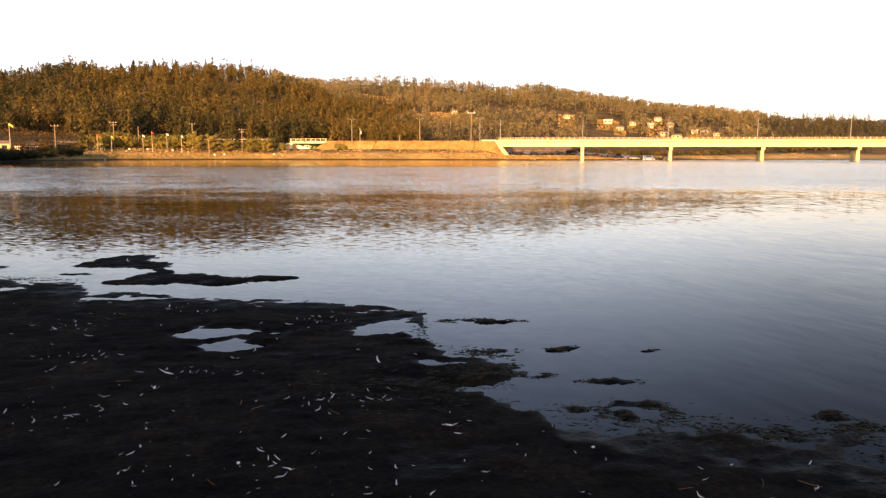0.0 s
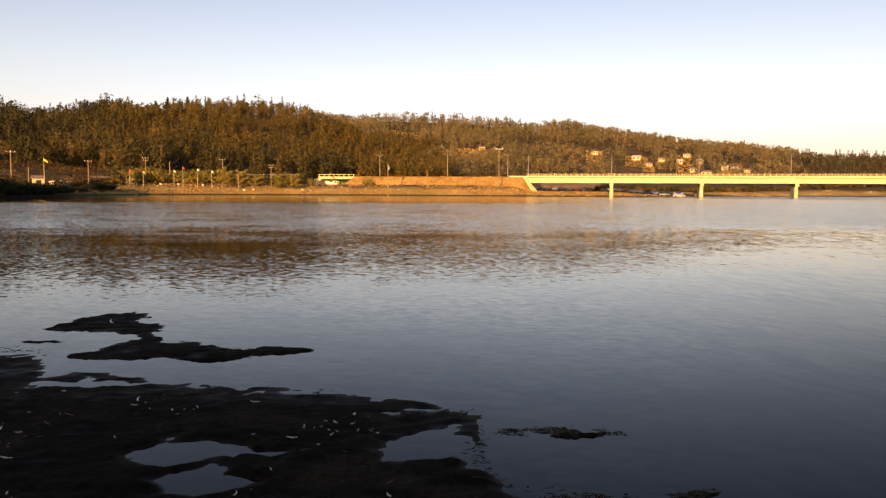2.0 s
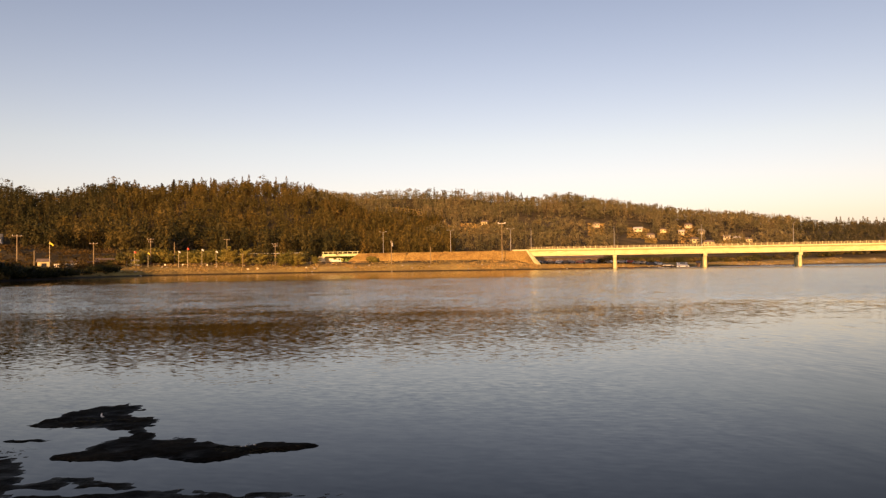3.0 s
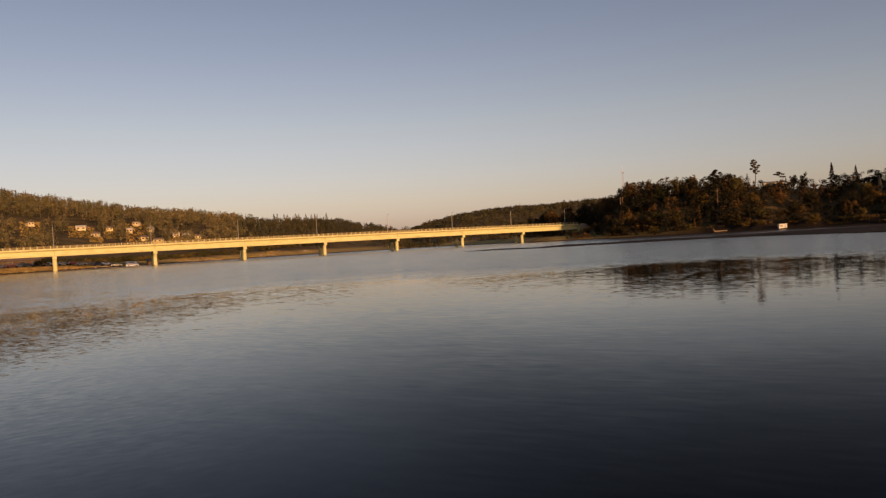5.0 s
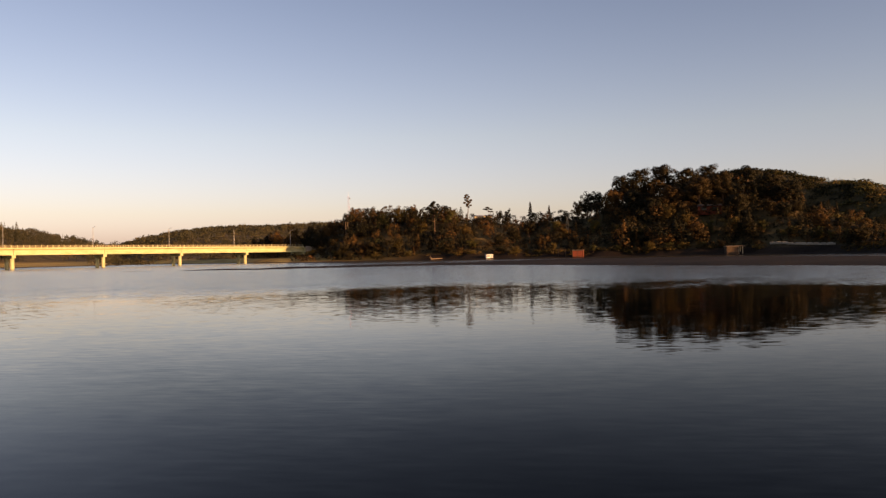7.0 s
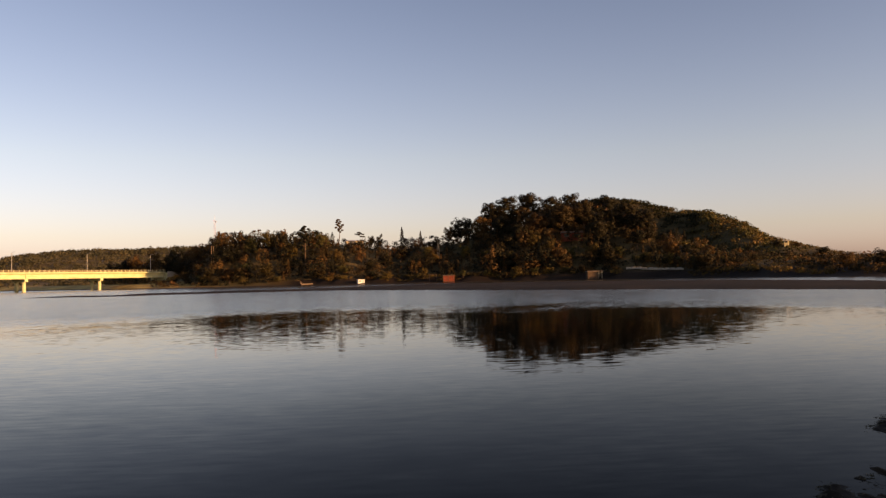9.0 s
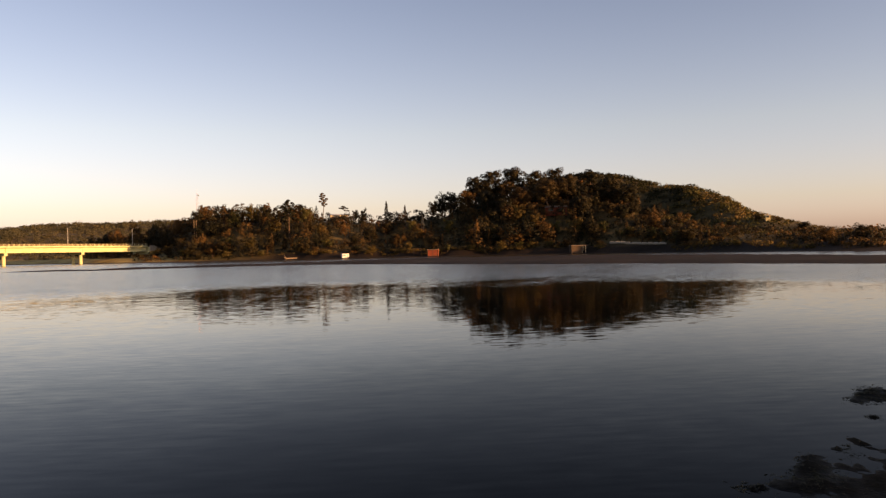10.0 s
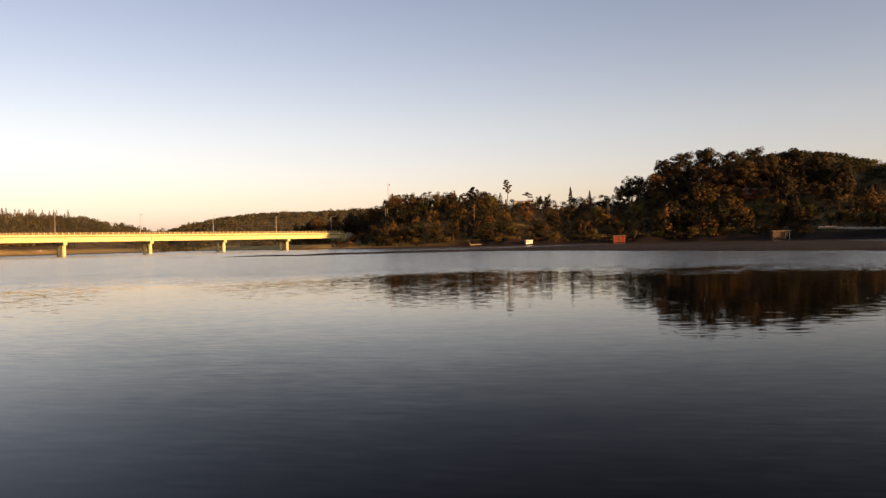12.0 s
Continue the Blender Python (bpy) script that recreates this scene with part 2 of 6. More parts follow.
def foliage(name, dark, light, warm, thin=0.2, leafy=0.3):
    """Leaves: each tree has its own tone, each clump of leaves a little more or less of it."""
    m = material(name, dark, 0.7)
    p = m.node_tree.nodes["Principled BSDF"]
    geo = node(m, "ShaderNodeNewGeometry")
    own = node(m, "ShaderNodeAttribute")
    own.attribute_name = "tone"
    chance = node(m, "ShaderNodeObjectInfo")
    pick = node(m, "ShaderNodeMath")
    link(m, own.outputs["Fac"], pick.inputs[0])
    link(m, chance.outputs["Random"], pick.inputs[1])
    turn = node(m, "ShaderNodeMath")
    turn.operation = "FRACT"
    link(m, pick.outputs[0], turn.inputs[0])
    middle = tuple(0.6 * d + 0.4 * l for d, l in zip(dark, light))
    tree = ramp(m, turn.outputs[0], [(0.0, dark), (0.35, middle), (0.65, light), (0.92, warm)])
    grain = ramp(m, geo.outputs["Random Per Island"], [(0.0, (1 - leafy,) * 3), (1.0, (1 + leafy,) * 3)])
    tone = mixed(m, 1.0, tree, grain, "MULTIPLY")
    big = noise_tex(m, place_vector(m), 0.03, 3)
    tint = ramp(m, big.outputs["Fac"], [(0.34, (0.82, 0.87, 0.84)), (0.5, (1.14, 1.14, 1.05)), (0.66, (1.42, 1.28, 1.14))])
    leaf = mixed(m, 1.0, tone, tint, "MULTIPLY")
    link(m, leaf, p.inputs["Base Color"])
    p.inputs["Specular IOR Level"].default_value = 0.15
    # thin leaves let some light through
    through_leaf = node(m, "ShaderNodeBsdfTranslucent")
    link(m, leaf, through_leaf.inputs["Color"])
    both = node(m, "ShaderNodeMixShader", Fac=thin)
    link(m, p.outputs[0], both.inputs[1])
    link(m, through_leaf.outputs[0], both.inputs[2])
    link(m, both.outputs[0], m.node_tree.nodes["Material Output"].inputs["Surface"])
    return m


def water_material():
    """Still near the bank, ruffled by the wind farther out."""
    m = material("lagoon_water", (0.0015, 0.0017, 0.0015), 0.03)
    p = m.node_tree.nodes["Principled BSDF"]
    p.inputs["IOR"].default_value = 1.10
    geo = node(m, "ShaderNodeNewGeometry")
    length = node(m, "ShaderNodeVectorMath")
    length.operation = "LENGTH"
    link(m, geo.outputs["Position"], length.inputs[0])

    def slope(vector, scale, detail, rough=0.5):
        n = noise_tex(m, vector, scale, detail, rough)
        centred = node(m, "ShaderNodeVectorMath")
        centred.operation = "SUBTRACT"
        link(m, n.outputs["Color"], centred.inputs[0])
        centred.inputs[1].default_value = (0.5, 0.5, 0.5)
        return centred.outputs["Vector"]

    def scaled(vector, by):
        n = node(m, "ShaderNodeVectorMath")
        n.operation = "SCALE"
        link(m, vector, n.inputs[0])
        if isinstance(by, float):
            n.inputs["Scale"].default_value = by
        else:
            link(m, by, n.inputs["Scale"])
        return n.outputs["Vector"]

    def added(a, b):
        n = node(m, "ShaderNodeVectorMath")
        link(m, a, n.inputs[0])
        link(m, b, n.inputs[1])
        return n.outputs["Vector"]

    patches = noise_tex(m, place_vector(m, (0.5, 1.0, 1.0)), 0.07, 4)
    wobble = node(m, "ShaderNodeMath")
    wobble.operation = "MULTIPLY_ADD"
    link(m, patches.outputs["Fac"], wobble.inputs[0])
    wobble.inputs[1].default_value = 26.0
    link(m, length.outputs["Value"], wobble.inputs[2])
    def ranged(value, near, far, least, most):
        n = node(m, "ShaderNodeMapRange")
        n.interpolation_type = "SMOOTHSTEP"
        link(m, value, n.inputs["Value"])
        for key, v in (("From Min", near), ("From Max", far), ("To Min", least), ("To Max", most)):
            n.inputs[key].default_value = v
        return n.outputs["Result"]

    def reach(near, far, least, most):
        return ranged(wobble.outputs["Value"], near, far, least, most)

    def between(fac, a, b):
        n = node(m, "ShaderNodeMix")
        link(m, fac, n.inputs[0])
        link(m, a, n.inputs[2])
        link(m, b, n.inputs[3])
        return n.outputs[0]

    # the breeze comes down the open arm on one side; the other lies in the headland's lee
    parts = node(m, "ShaderNodeSeparateXYZ")
    link(m, geo.outputs["Position"], parts.inputs[0])
    across = node(m, "ShaderNodeMath")
    across.operation = "DIVIDE"
    link(m, parts.outputs["X"], across.inputs[0])
    link(m, length.outputs["Value"], across.inputs[1])
    lee = ranged(across.outputs["Value"], 0.02, 0.55, 0.0, 1.0)
    # short wavelets with long crests across the wind, and shorter ones on their backs
    def crested(turned, drawn_out):
        n = node(m, "ShaderNodeMapping")
        n.vector_type = "TEXTURE"
        n.inputs["Rotation"].default_value = (0, 0, radians(turned))
        n.inputs["Scale"].default_value = (drawn_out, 1, 1)
        link(m, geo.outputs["Position"], n.inputs["Vector"])
        return n.outputs["Vector"]

    def blended(a, b):
        n = node(m, "ShaderNodeMix")
        n.data_type = "VECTOR"
        link(m, lee, n.inputs[0])
        link(m, a, n.inputs[4])
        link(m, b, n.inputs[5])
        return n.outputs[1]

    def summed(a, b):
        n = node(m, "ShaderNodeMath")
        link(m, a, n.inputs[0])
        link(m, b, n.inputs[1])
        return n.outputs[0]

    open_side = summed(reach(20.0, 34.0, 0.03, 0.14), reach(37.0, 54.0, 0.0, 0.20))
    lee_side = summed(reach(24.0, 46.0, 0.035, 0.085), reach(47.0, 55.0, 0.0, 0.26))
    ripples = scaled(blended(slope(crested(-8, 2.6), 16.0, 2), slope(crested(-66, 4.0), 9.0, 2)), between(lee, open_side, lee_side))
    # longer waves that the breeze has raised farther out
    chop = scaled(blended(slope(crested(-8, 3.0), 2.6, 3), slope(crested(-66, 3.5), 2.2, 2)), between(lee, reach(37.0, 60.0, 0.0, 0.14), reach(47.0, 56.0, 0.0, 0.13)))
    ripples = added(ripples, chop)
    # of steep far wavelets only the sides that face the near shore are seen
    back = node(m, "ShaderNodeVectorMath")
    back.operation = "NORMALIZE"
    link(m, geo.outputs["Position"], back.inputs[0])
    facing_side = between(lee, reach(37.0, 54.0, 0.0, -0.027), reach(47.0, 55.0, 0.0, -0.022))
    ripples = added(ripples, scaled(back.outputs["Vector"], facing_side))
    # a still, dark strip along the far shore on the open side
    shelter = ranged(across.outputs["Value"], -0.05, 0.22, 0.0, 1.0)
    one = node(m, "ShaderNodeValue")
    one.outputs[0].default_value = 1.0
    still = between(shelter, ranged(wobble.outputs["Value"], 108.0, 134.0, 1.0, 0.22), one.outputs[0])
    ripples = scaled(ripples, still)
    gloss = node(m, "ShaderNodeMath")
    gloss.operation = "MULTIPLY"
    link(m, between(lee, reach(20.0, 80.0, 0.03, 0.07), reach(46.0, 62.0, 0.03, 0.17)), gloss.inputs[0])
    link(m, still, gloss.inputs[1])
    link(m, gloss.outputs[0], p.inputs["Roughness"])
    link(m, between(lee, reach(17.0, 62.0, 1.17, 1.31), between(ranged(across.outputs["Value"], 0.45, 0.75, 0.0, 1.0), reach(19.0, 62.0, 1.075, 1.17), reach(17.0, 40.0, 1.062, 1.18))), p.inputs["IOR"])
    # far base colour is paler, standing in for sky light the surface lacks
    far_sheen = node(m, "ShaderNodeMix")
    far_sheen.data_type = "RGBA"
    link(m, between(lee, reach(30.0, 90.0, 0.0, 0.6), reach(30.0, 90.0, 0.0, 1.0)), far_sheen.inputs[0])
    far_sheen.inputs[6].default_value, far_sheen.inputs[7].default_value = (0.0015, 0.0017, 0.0015, 1), (0.054, 0.047, 0.031, 1)
    link(m, far_sheen.outputs[2], p.inputs["Base Color"])
    swell = blended(added(scaled(slope(crested(-22, 4.0), 1.0, 2), 0.008), scaled(slope(crested(-14, 3.0), 5.0, 2), 0.014)), added(scaled(slope(crested(-52, 5.0), 1.1, 2), 0.012), scaled(slope(crested(-60, 4.5), 3.2, 2), 0.015)))
    gust = noise_tex(m, place_vector(m, (0.6, 1.0, 1.0)), 0.30, 4)
    ripples = scaled(ripples, ranged(gust.outputs["Fac"], 0.32, 0.68, 0.65, 1.3))
    tilt = added(ripples, swell)
    flat = node(m, "ShaderNodeVectorMath")
    flat.operation = "MULTIPLY"
    link(m, tilt, flat.inputs[0])
    flat.inputs[1].default_value = (1, 1, 0)
    up = node(m, "ShaderNodeVectorMath")
    link(m, flat.outputs["Vector"], up.inputs[0])
    up.inputs[1].default_value = (0, 0, 1)
    unit = node(m, "ShaderNodeVectorMath")
    unit.operation = "NORMALIZE"
    link(m, up.outputs["Vector"], unit.inputs[0])
    link(m, unit.outputs["Vector"], p.inputs["Normal"])
    return m


def ground_material():
    """Sand by the shore, dry scrub and earth above it."""
    m = material("shore_ground", (0.2, 0.15, 0.1), 0.9)
    p = m.node_tree.nodes["Principled BSDF"]
    vec = place_vector(m)
    sep = node(m, "ShaderNodeSeparateXYZ")
    link(m, vec, sep.inputs[0])
    patch = noise_tex(m, vec, 0.08, 5)
    grain = noise_tex(m, vec, 1.2, 5)
    # sunlight on the far beach is put into this brighter sand
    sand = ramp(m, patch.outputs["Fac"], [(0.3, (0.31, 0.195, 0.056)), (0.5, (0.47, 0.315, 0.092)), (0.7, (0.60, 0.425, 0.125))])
    # wet sand; shade on the headland beach is put into it too
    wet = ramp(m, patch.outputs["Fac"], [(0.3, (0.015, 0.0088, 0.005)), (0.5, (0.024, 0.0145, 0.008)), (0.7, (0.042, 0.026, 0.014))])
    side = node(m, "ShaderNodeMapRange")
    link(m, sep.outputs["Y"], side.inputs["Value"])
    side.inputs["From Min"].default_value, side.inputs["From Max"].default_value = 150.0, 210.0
    sunny_shore = side.outputs["Result"]
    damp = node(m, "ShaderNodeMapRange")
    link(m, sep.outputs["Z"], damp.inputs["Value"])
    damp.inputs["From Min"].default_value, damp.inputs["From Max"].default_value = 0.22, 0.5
    sand = mixed(m, sunny_shore, wet, mixed(m, damp.outputs["Result"], (0.085, 0.055, 0.026), sand))
    scrub = ramp(m, patch.outputs["Fac"], [(0.3, (0.055, 0.042, 0.017)), (0.5, (0.11, 0.078, 0.031)), (0.72, (0.19, 0.13, 0.052))])
    level = node(m, "ShaderNodeMapRange")
    jitter = node(m, "ShaderNodeMath")
    jitter.operation = "MULTIPLY_ADD"
    link(m, grain.outputs["Fac"], jitter.inputs[0])
    jitter.inputs[1].default_value = 1.4
    link(m, sep.outputs["Z"], jitter.inputs[2])
    link(m, jitter.outputs["Value"], level.inputs["Value"])
    level.inputs["From Min"].default_value, level.inputs["From Max"].default_value = 2.6, 4.2
    base = mixed(m, level.outputs["Result"], sand, scrub)
    spots = ramp(m, grain.outputs["Fac"], [(0.3, (0.6, 0.6, 0.6)), (0.7, (1.1, 1.1, 1.1))])
    link(m, mixed(m, 1.0, base, spots, "MULTIPLY"), p.inputs["Base Color"])
    b = node(m, "ShaderNodeBump", Distance=0.4, Strength=0.6)
    link(m, grain.outputs["Fac"], b.inputs["Height"])
    link(m, b.outputs["Normal"], p.inputs["Normal"])
    return m


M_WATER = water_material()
M_GROUND = ground_material()


def mud_material():
    """Black mud, glossy where it lies wet at the level of the water, brown and matt where it has drained."""
    m = material("black_mud", (0.01, 0.008, 0.006), 0.85)
    p = m.node_tree.nodes["Principled BSDF"]
    vec = place_vector(m)
    big = noise_tex(m, vec, 1.6, 5)
    grain = noise_tex(m, vec, 26.0, 5)
    speck = noise_tex(m, vec, 90.0, 3)
    base = ramp(m, big.outputs["Fac"], [(0.3, (0.0066, 0.0050, 0.0036)), (0.5, (0.0120, 0.0088, 0.0058)), (0.7, (0.028, 0.0198, 0.0122))])
    spots = ramp(m, grain.outputs["Fac"], [(0.3, (0.5, 0.5, 0.5)), (0.62, (1.1, 1.1, 1.1)), (0.75, (2.2, 2.0, 1.7))])
    link(m, mixed(m, 1.0, base, spots, "MULTIPLY"), p.inputs["Base Color"])
    sep = node(m, "ShaderNodeSeparateXYZ")
    link(m, vec, sep.inputs[0])
    level = node(m, "ShaderNodeMath")
    level.operation = "MULTIPLY_ADD"
    link(m, big.outputs["Fac"], level.inputs[0])
    level.inputs[1].default_value = 0.05
    link(m, sep.outputs["Z"], level.inputs[2])
    dry = node(m, "ShaderNodeMapRange")
    link(m, level.outputs[0], dry.inputs["Value"])
    dry.inputs["From Min"].default_value, dry.inputs["From Max"].default_value = 0.022, 0.044
    for socket, wet, drained in (("Roughness", 0.38, 0.85), ("Specular IOR Level", 0.030, 0.022)):
        span = node(m, "ShaderNodeMapRange")
        link(m, dry.outputs["Result"], span.inputs["Value"])
        span.inputs["To Min"].default_value, span.inputs["To Max"].default_value = wet, drained
        link(m, span.outputs["Result"], p.inputs[socket])
    low = node(m, "ShaderNodeBump", Distance=0.02, Strength=0.7)
    link(m, grain.outputs["Fac"], low.inputs["Height"])
    fine = node(m, "ShaderNodeBump", Distance=0.006, Strength=0.6)
    link(m, speck.outputs["Fac"], fine.inputs["Height"])
    link(m, low.outputs["Normal"], fine.inputs["Normal"])
    link(m, fine.outputs["Normal"], p.inputs["Normal"])
    return m


M_MUD = mud_material()
# dark pine colour; the hill end's shade is put into it too
M_SHADED_PINE = foliage("shaded_pine_needles", (0.034, 0.033, 0.012), (0.054, 0.047, 0.016), (0.082, 0.063, 0.021), 0.3, 0.12)
# sunlight and softening haze are put into this leaf colour
M_HAZED_SLOPE = foliage("hazed_slope_leaves", (0.094, 0.073, 0.020), (0.119, 0.087, 0.023), (0.148, 0.104, 0.027), 0.45, 0.05)
# duller needles: shade of slopes turned from the sun, put into colour
M_SHADED_FAR = foliage("shaded_far_needles", (0.064, 0.057, 0.031), (0.078, 0.068, 0.036), (0.096, 0.080, 0.041), 0.35, 0.08)
M_BRACKEN = foliage("dry_bracken", (0.050, 0.034, 0.012), (0.078, 0.050, 0.016), (0.110, 0.070, 0.022), 0.25, 0.2)
M_OLIVE = foliage("olive_bush_leaves", (0.160, 0.140, 0.030), (0.205, 0.176, 0.038), (0.25, 0.200, 0.046), 0.35, 0.10)
M_BLACK = foliage("black_evergreen_leaves", (0.002, 0.003, 0.002), (0.004, 0.005, 0.003), (0.006, 0.007, 0.004), 0.03, 0.2)
M_HEDGE = foliage("dark_hedge_leaves", (0.011, 0.014, 0.006), (0.020, 0.023, 0.009), (0.032, 0.031, 0.012))
# pale, even tones put distance haze into the leaf colour
M_HAZED_RIDGE = foliage("hazed_ridge_leaves", (0.182, 0.152, 0.072), (0.218, 0.177, 0.083), (0.250, 0.196, 0.091), 0.5, 0.06)
# near-black tones hold the wood's shade, warm ones its sunlit patches
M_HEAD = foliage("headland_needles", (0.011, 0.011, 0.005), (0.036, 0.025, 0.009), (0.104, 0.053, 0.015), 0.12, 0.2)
M_DUNE = foliage("dune_scrub_leaves", (0.046, 0.034, 0.012), (0.072, 0.052, 0.017), (0.110, 0.074, 0.023))
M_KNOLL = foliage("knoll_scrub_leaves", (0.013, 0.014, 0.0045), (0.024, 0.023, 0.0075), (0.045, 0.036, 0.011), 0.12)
# sunlight on single trees and bushes is put into these golden leaves
M_SUNLIT_GOLD = foliage("sunlit_gold_leaves", (0.070, 0.048, 0.013), (0.115, 0.076, 0.019), (0.150, 0.090, 0.022))
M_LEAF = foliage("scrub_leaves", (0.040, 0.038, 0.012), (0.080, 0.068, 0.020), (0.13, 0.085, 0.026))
M_GRASS = foliage("dry_grass", (0.26, 0.165, 0.055), (0.36, 0.24, 0.085), (0.44, 0.30, 0.11))
M_BARK = surface("pine_bark", ((0.10, 0.065, 0.04), (0.17, 0.11, 0.07)), 1.2, 0.9, 0.05)
M_CONCRETE = surface("sunlit_concrete", ((0.48, 0.45, 0.22), (0.57, 0.54, 0.28), (0.61, 0.58, 0.33)), 0.35, 0.85, 0.01, 3, 0.2, (1, 1, 2.5))
M_EARTH = surface("bare_earth_bank", ((0.26, 0.145, 0.042), (0.41, 0.245, 0.066), (0.50, 0.32, 0.092)), 0.22, 0.95, 0.35, 0.8, 0.55)
M_RAILING = surface("stained_railing_concrete", ((0.26, 0.20, 0.11), (0.42, 0.34, 0.19)), 1.2, 0.85, 0.01, 6, 0.3)
M_WHITE = surface("white_paint", ((0.70, 0.68, 0.62), (0.80, 0.78, 0.73)), 0.8, 0.6, 0.004, 6, 0.12)
M_STEEL = surface("galvanised_steel", ((0.28, 0.27, 0.25), (0.38, 0.36, 0.33)), 3.0, 0.5, 0.002, 9, 0.15, metal=0.4)
M_WOOD = surface("grey_timber", ((0.20, 0.14, 0.09), (0.32, 0.23, 0.15)), 2.0, 0.85, 0.01, 10, 0.3)


# ---- building blocks ----
def mesh_from(name, verts, faces, mat, smooth_faces=False):
    me = bpy.data.meshes.new(name)
    me.from_pydata(verts, [], faces)
    me.materials.append(mat)
    if smooth_faces:
        me.polygons.foreach_set("use_smooth", [True] * len(me.polygons))
    me.update()
    return me


def triangles(name, tri, mat, lean=None, tone=None):
    """A mesh of loose triangles, from an array of n x 3 x 3; lean: each one's shading normal; tone: a number for each, alike within one plant."""
    n = len(tri)
    if lean is not None:
        flat = np.cross(tri[:, 1] - tri[:, 0], tri[:, 2] - tri[:, 0])
        wrong = (flat * lean).sum(1) < 0
        tri[wrong] = tri[wrong][:, ::-1]
    me = bpy.data.meshes.new(name)
    me.vertices.add(3 * n)
    me.loops.add(3 * n)
    me.polygons.add(n)
    me.vertices.foreach_set("co", np.ascontiguousarray(tri, dtype=np.float32).ravel())
    me.loops.foreach_set("vertex_index", np.arange(3 * n, dtype=np.int32))
    me.polygons.foreach_set("loop_start", np.arange(0, 3 * n, 3, dtype=np.int32))
    me.materials.append(mat)
    me.update(calc_edges=True)
    if lean is not None:
        lean = lean / (np.linalg.norm(lean, axis=1)[:, None] + 1e-6)
        soft = me.attributes.new("custom_normal", "FLOAT_VECTOR", "CORNER")
        soft.data.foreach_set("vector", np.repeat(lean, 3, 0).astype(np.float32).ravel())
    if tone is not None:
        me.attributes.new("tone", "FLOAT", "FACE").data.foreach_set("value", tone.astype(np.float32))
    return me


def part(name, data, parent, label=""):
    ob = new(name, data)
    ob.parent = parent
    return tagged(ob, label)


def finish(bm, name, mat, bevel=0.0):
    if bevel:
        bmesh.ops.bevel(bm, geom=bm.edges[:], offset=bevel, segments=1, affect="EDGES")
    me = bpy.data.meshes.new(name)
    bm.to_mesh(me)
    bm.free()
    me.materials.append(mat)
    return me


def add_box(bm, size, at=(0, 0, 0), turn=0.0, taper=1.0):
    sx, sy, sz = size
    made = bmesh.ops.create_cube(bm, size=1.0)["verts"]
    for v in made:
        k = taper if v.co.z > 0 else 1.0
        v.co = Vector((v.co.x * sx * k, v.co.y * sy * k, v.co.z * sz))
    m = Matrix.Translation(at) @ Matrix.Rotation(turn, 4, "Z")
    for v in made:
        v.co = m @ v.co
    return made


def box(name, size, mat, at=(0, 0, 0), bevel=0.02, turn=0.0, taper=1.0):
    bm = bmesh.new()
    add_box(bm, size, at, turn, taper)
    return finish(bm, name, mat, bevel)


def add_rod(bm, a, b, r0, r1, sides=8):
    a, b = Vector(a), Vector(b)
    q = (b - a).to_track_quat("Z", "Y")
    rings = []
    for centre, r in ((a, r0), (b, r1)):
        rings.append([bm.verts.new(centre + q @ Vector((r * math.cos(2 * math.pi * i / sides), r * math.sin(2 * math.pi * i / sides), 0))) for i in range(sides)])
    for i in range(sides):
        j = (i + 1) % sides
        bm.faces.new((rings[0][i], rings[0][j], rings[1][j], rings[1][i]))
    bm.faces.new(rings[0][::-1])
    bm.faces.new(rings[1])


def rod(name, a, b, r0, r1, mat, sides=8):
    bm = bmesh.new()
    add_rod(bm, a, b, r0, r1, sides)
    return finish(bm, name, mat)


def thing(name, label, category, group="", kind="", at=None):
    ob = new(name)
    if at is not None:
        ob.matrix_basis = at
    return tagged(ob, label, category, group, kind)


def ground_z(x, y):
    return float(height(np.array([x]), np.array([y]))[0])


# ---- ground, water, mud ----
def build_ground():
    view = np.arange(-42, 106, 0.5)
    rear = np.arange(108, 318, 3.0)
    bearings = np.concatenate([view, rear])
    radii = np.concatenate([np.geomspace(7, 150, 60), np.linspace(155, 420, 70), np.geomspace(426, 1000, 40), np.geomspace(1050, 4800, 14)])
    bb, rr = np.meshgrid(np.radians(bearings), radii, indexing="ij")
    x, y = rr * np.sin(bb), rr * np.cos(bb)
    z = height(x, y)
    z = np.where((x > -10.6) & (x < 11.1) & (y > -8.6) & (y < 12.6), np.minimum(z - 0.5, -0.25), z)
    nb, nr = x.shape
    verts = np.stack([x, y, z], -1).reshape(-1, 3)
    i, j = np.meshgrid(np.arange(nb), np.arange(nr - 1), indexing="ij")
    k = (i + 1) % nb
    faces = np.stack([i * nr + j, i * nr + j + 1, k * nr + j + 1, k * nr + j], -1).reshape(-1, 4)
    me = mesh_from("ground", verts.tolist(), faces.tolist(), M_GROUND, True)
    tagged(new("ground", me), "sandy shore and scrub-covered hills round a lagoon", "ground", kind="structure")


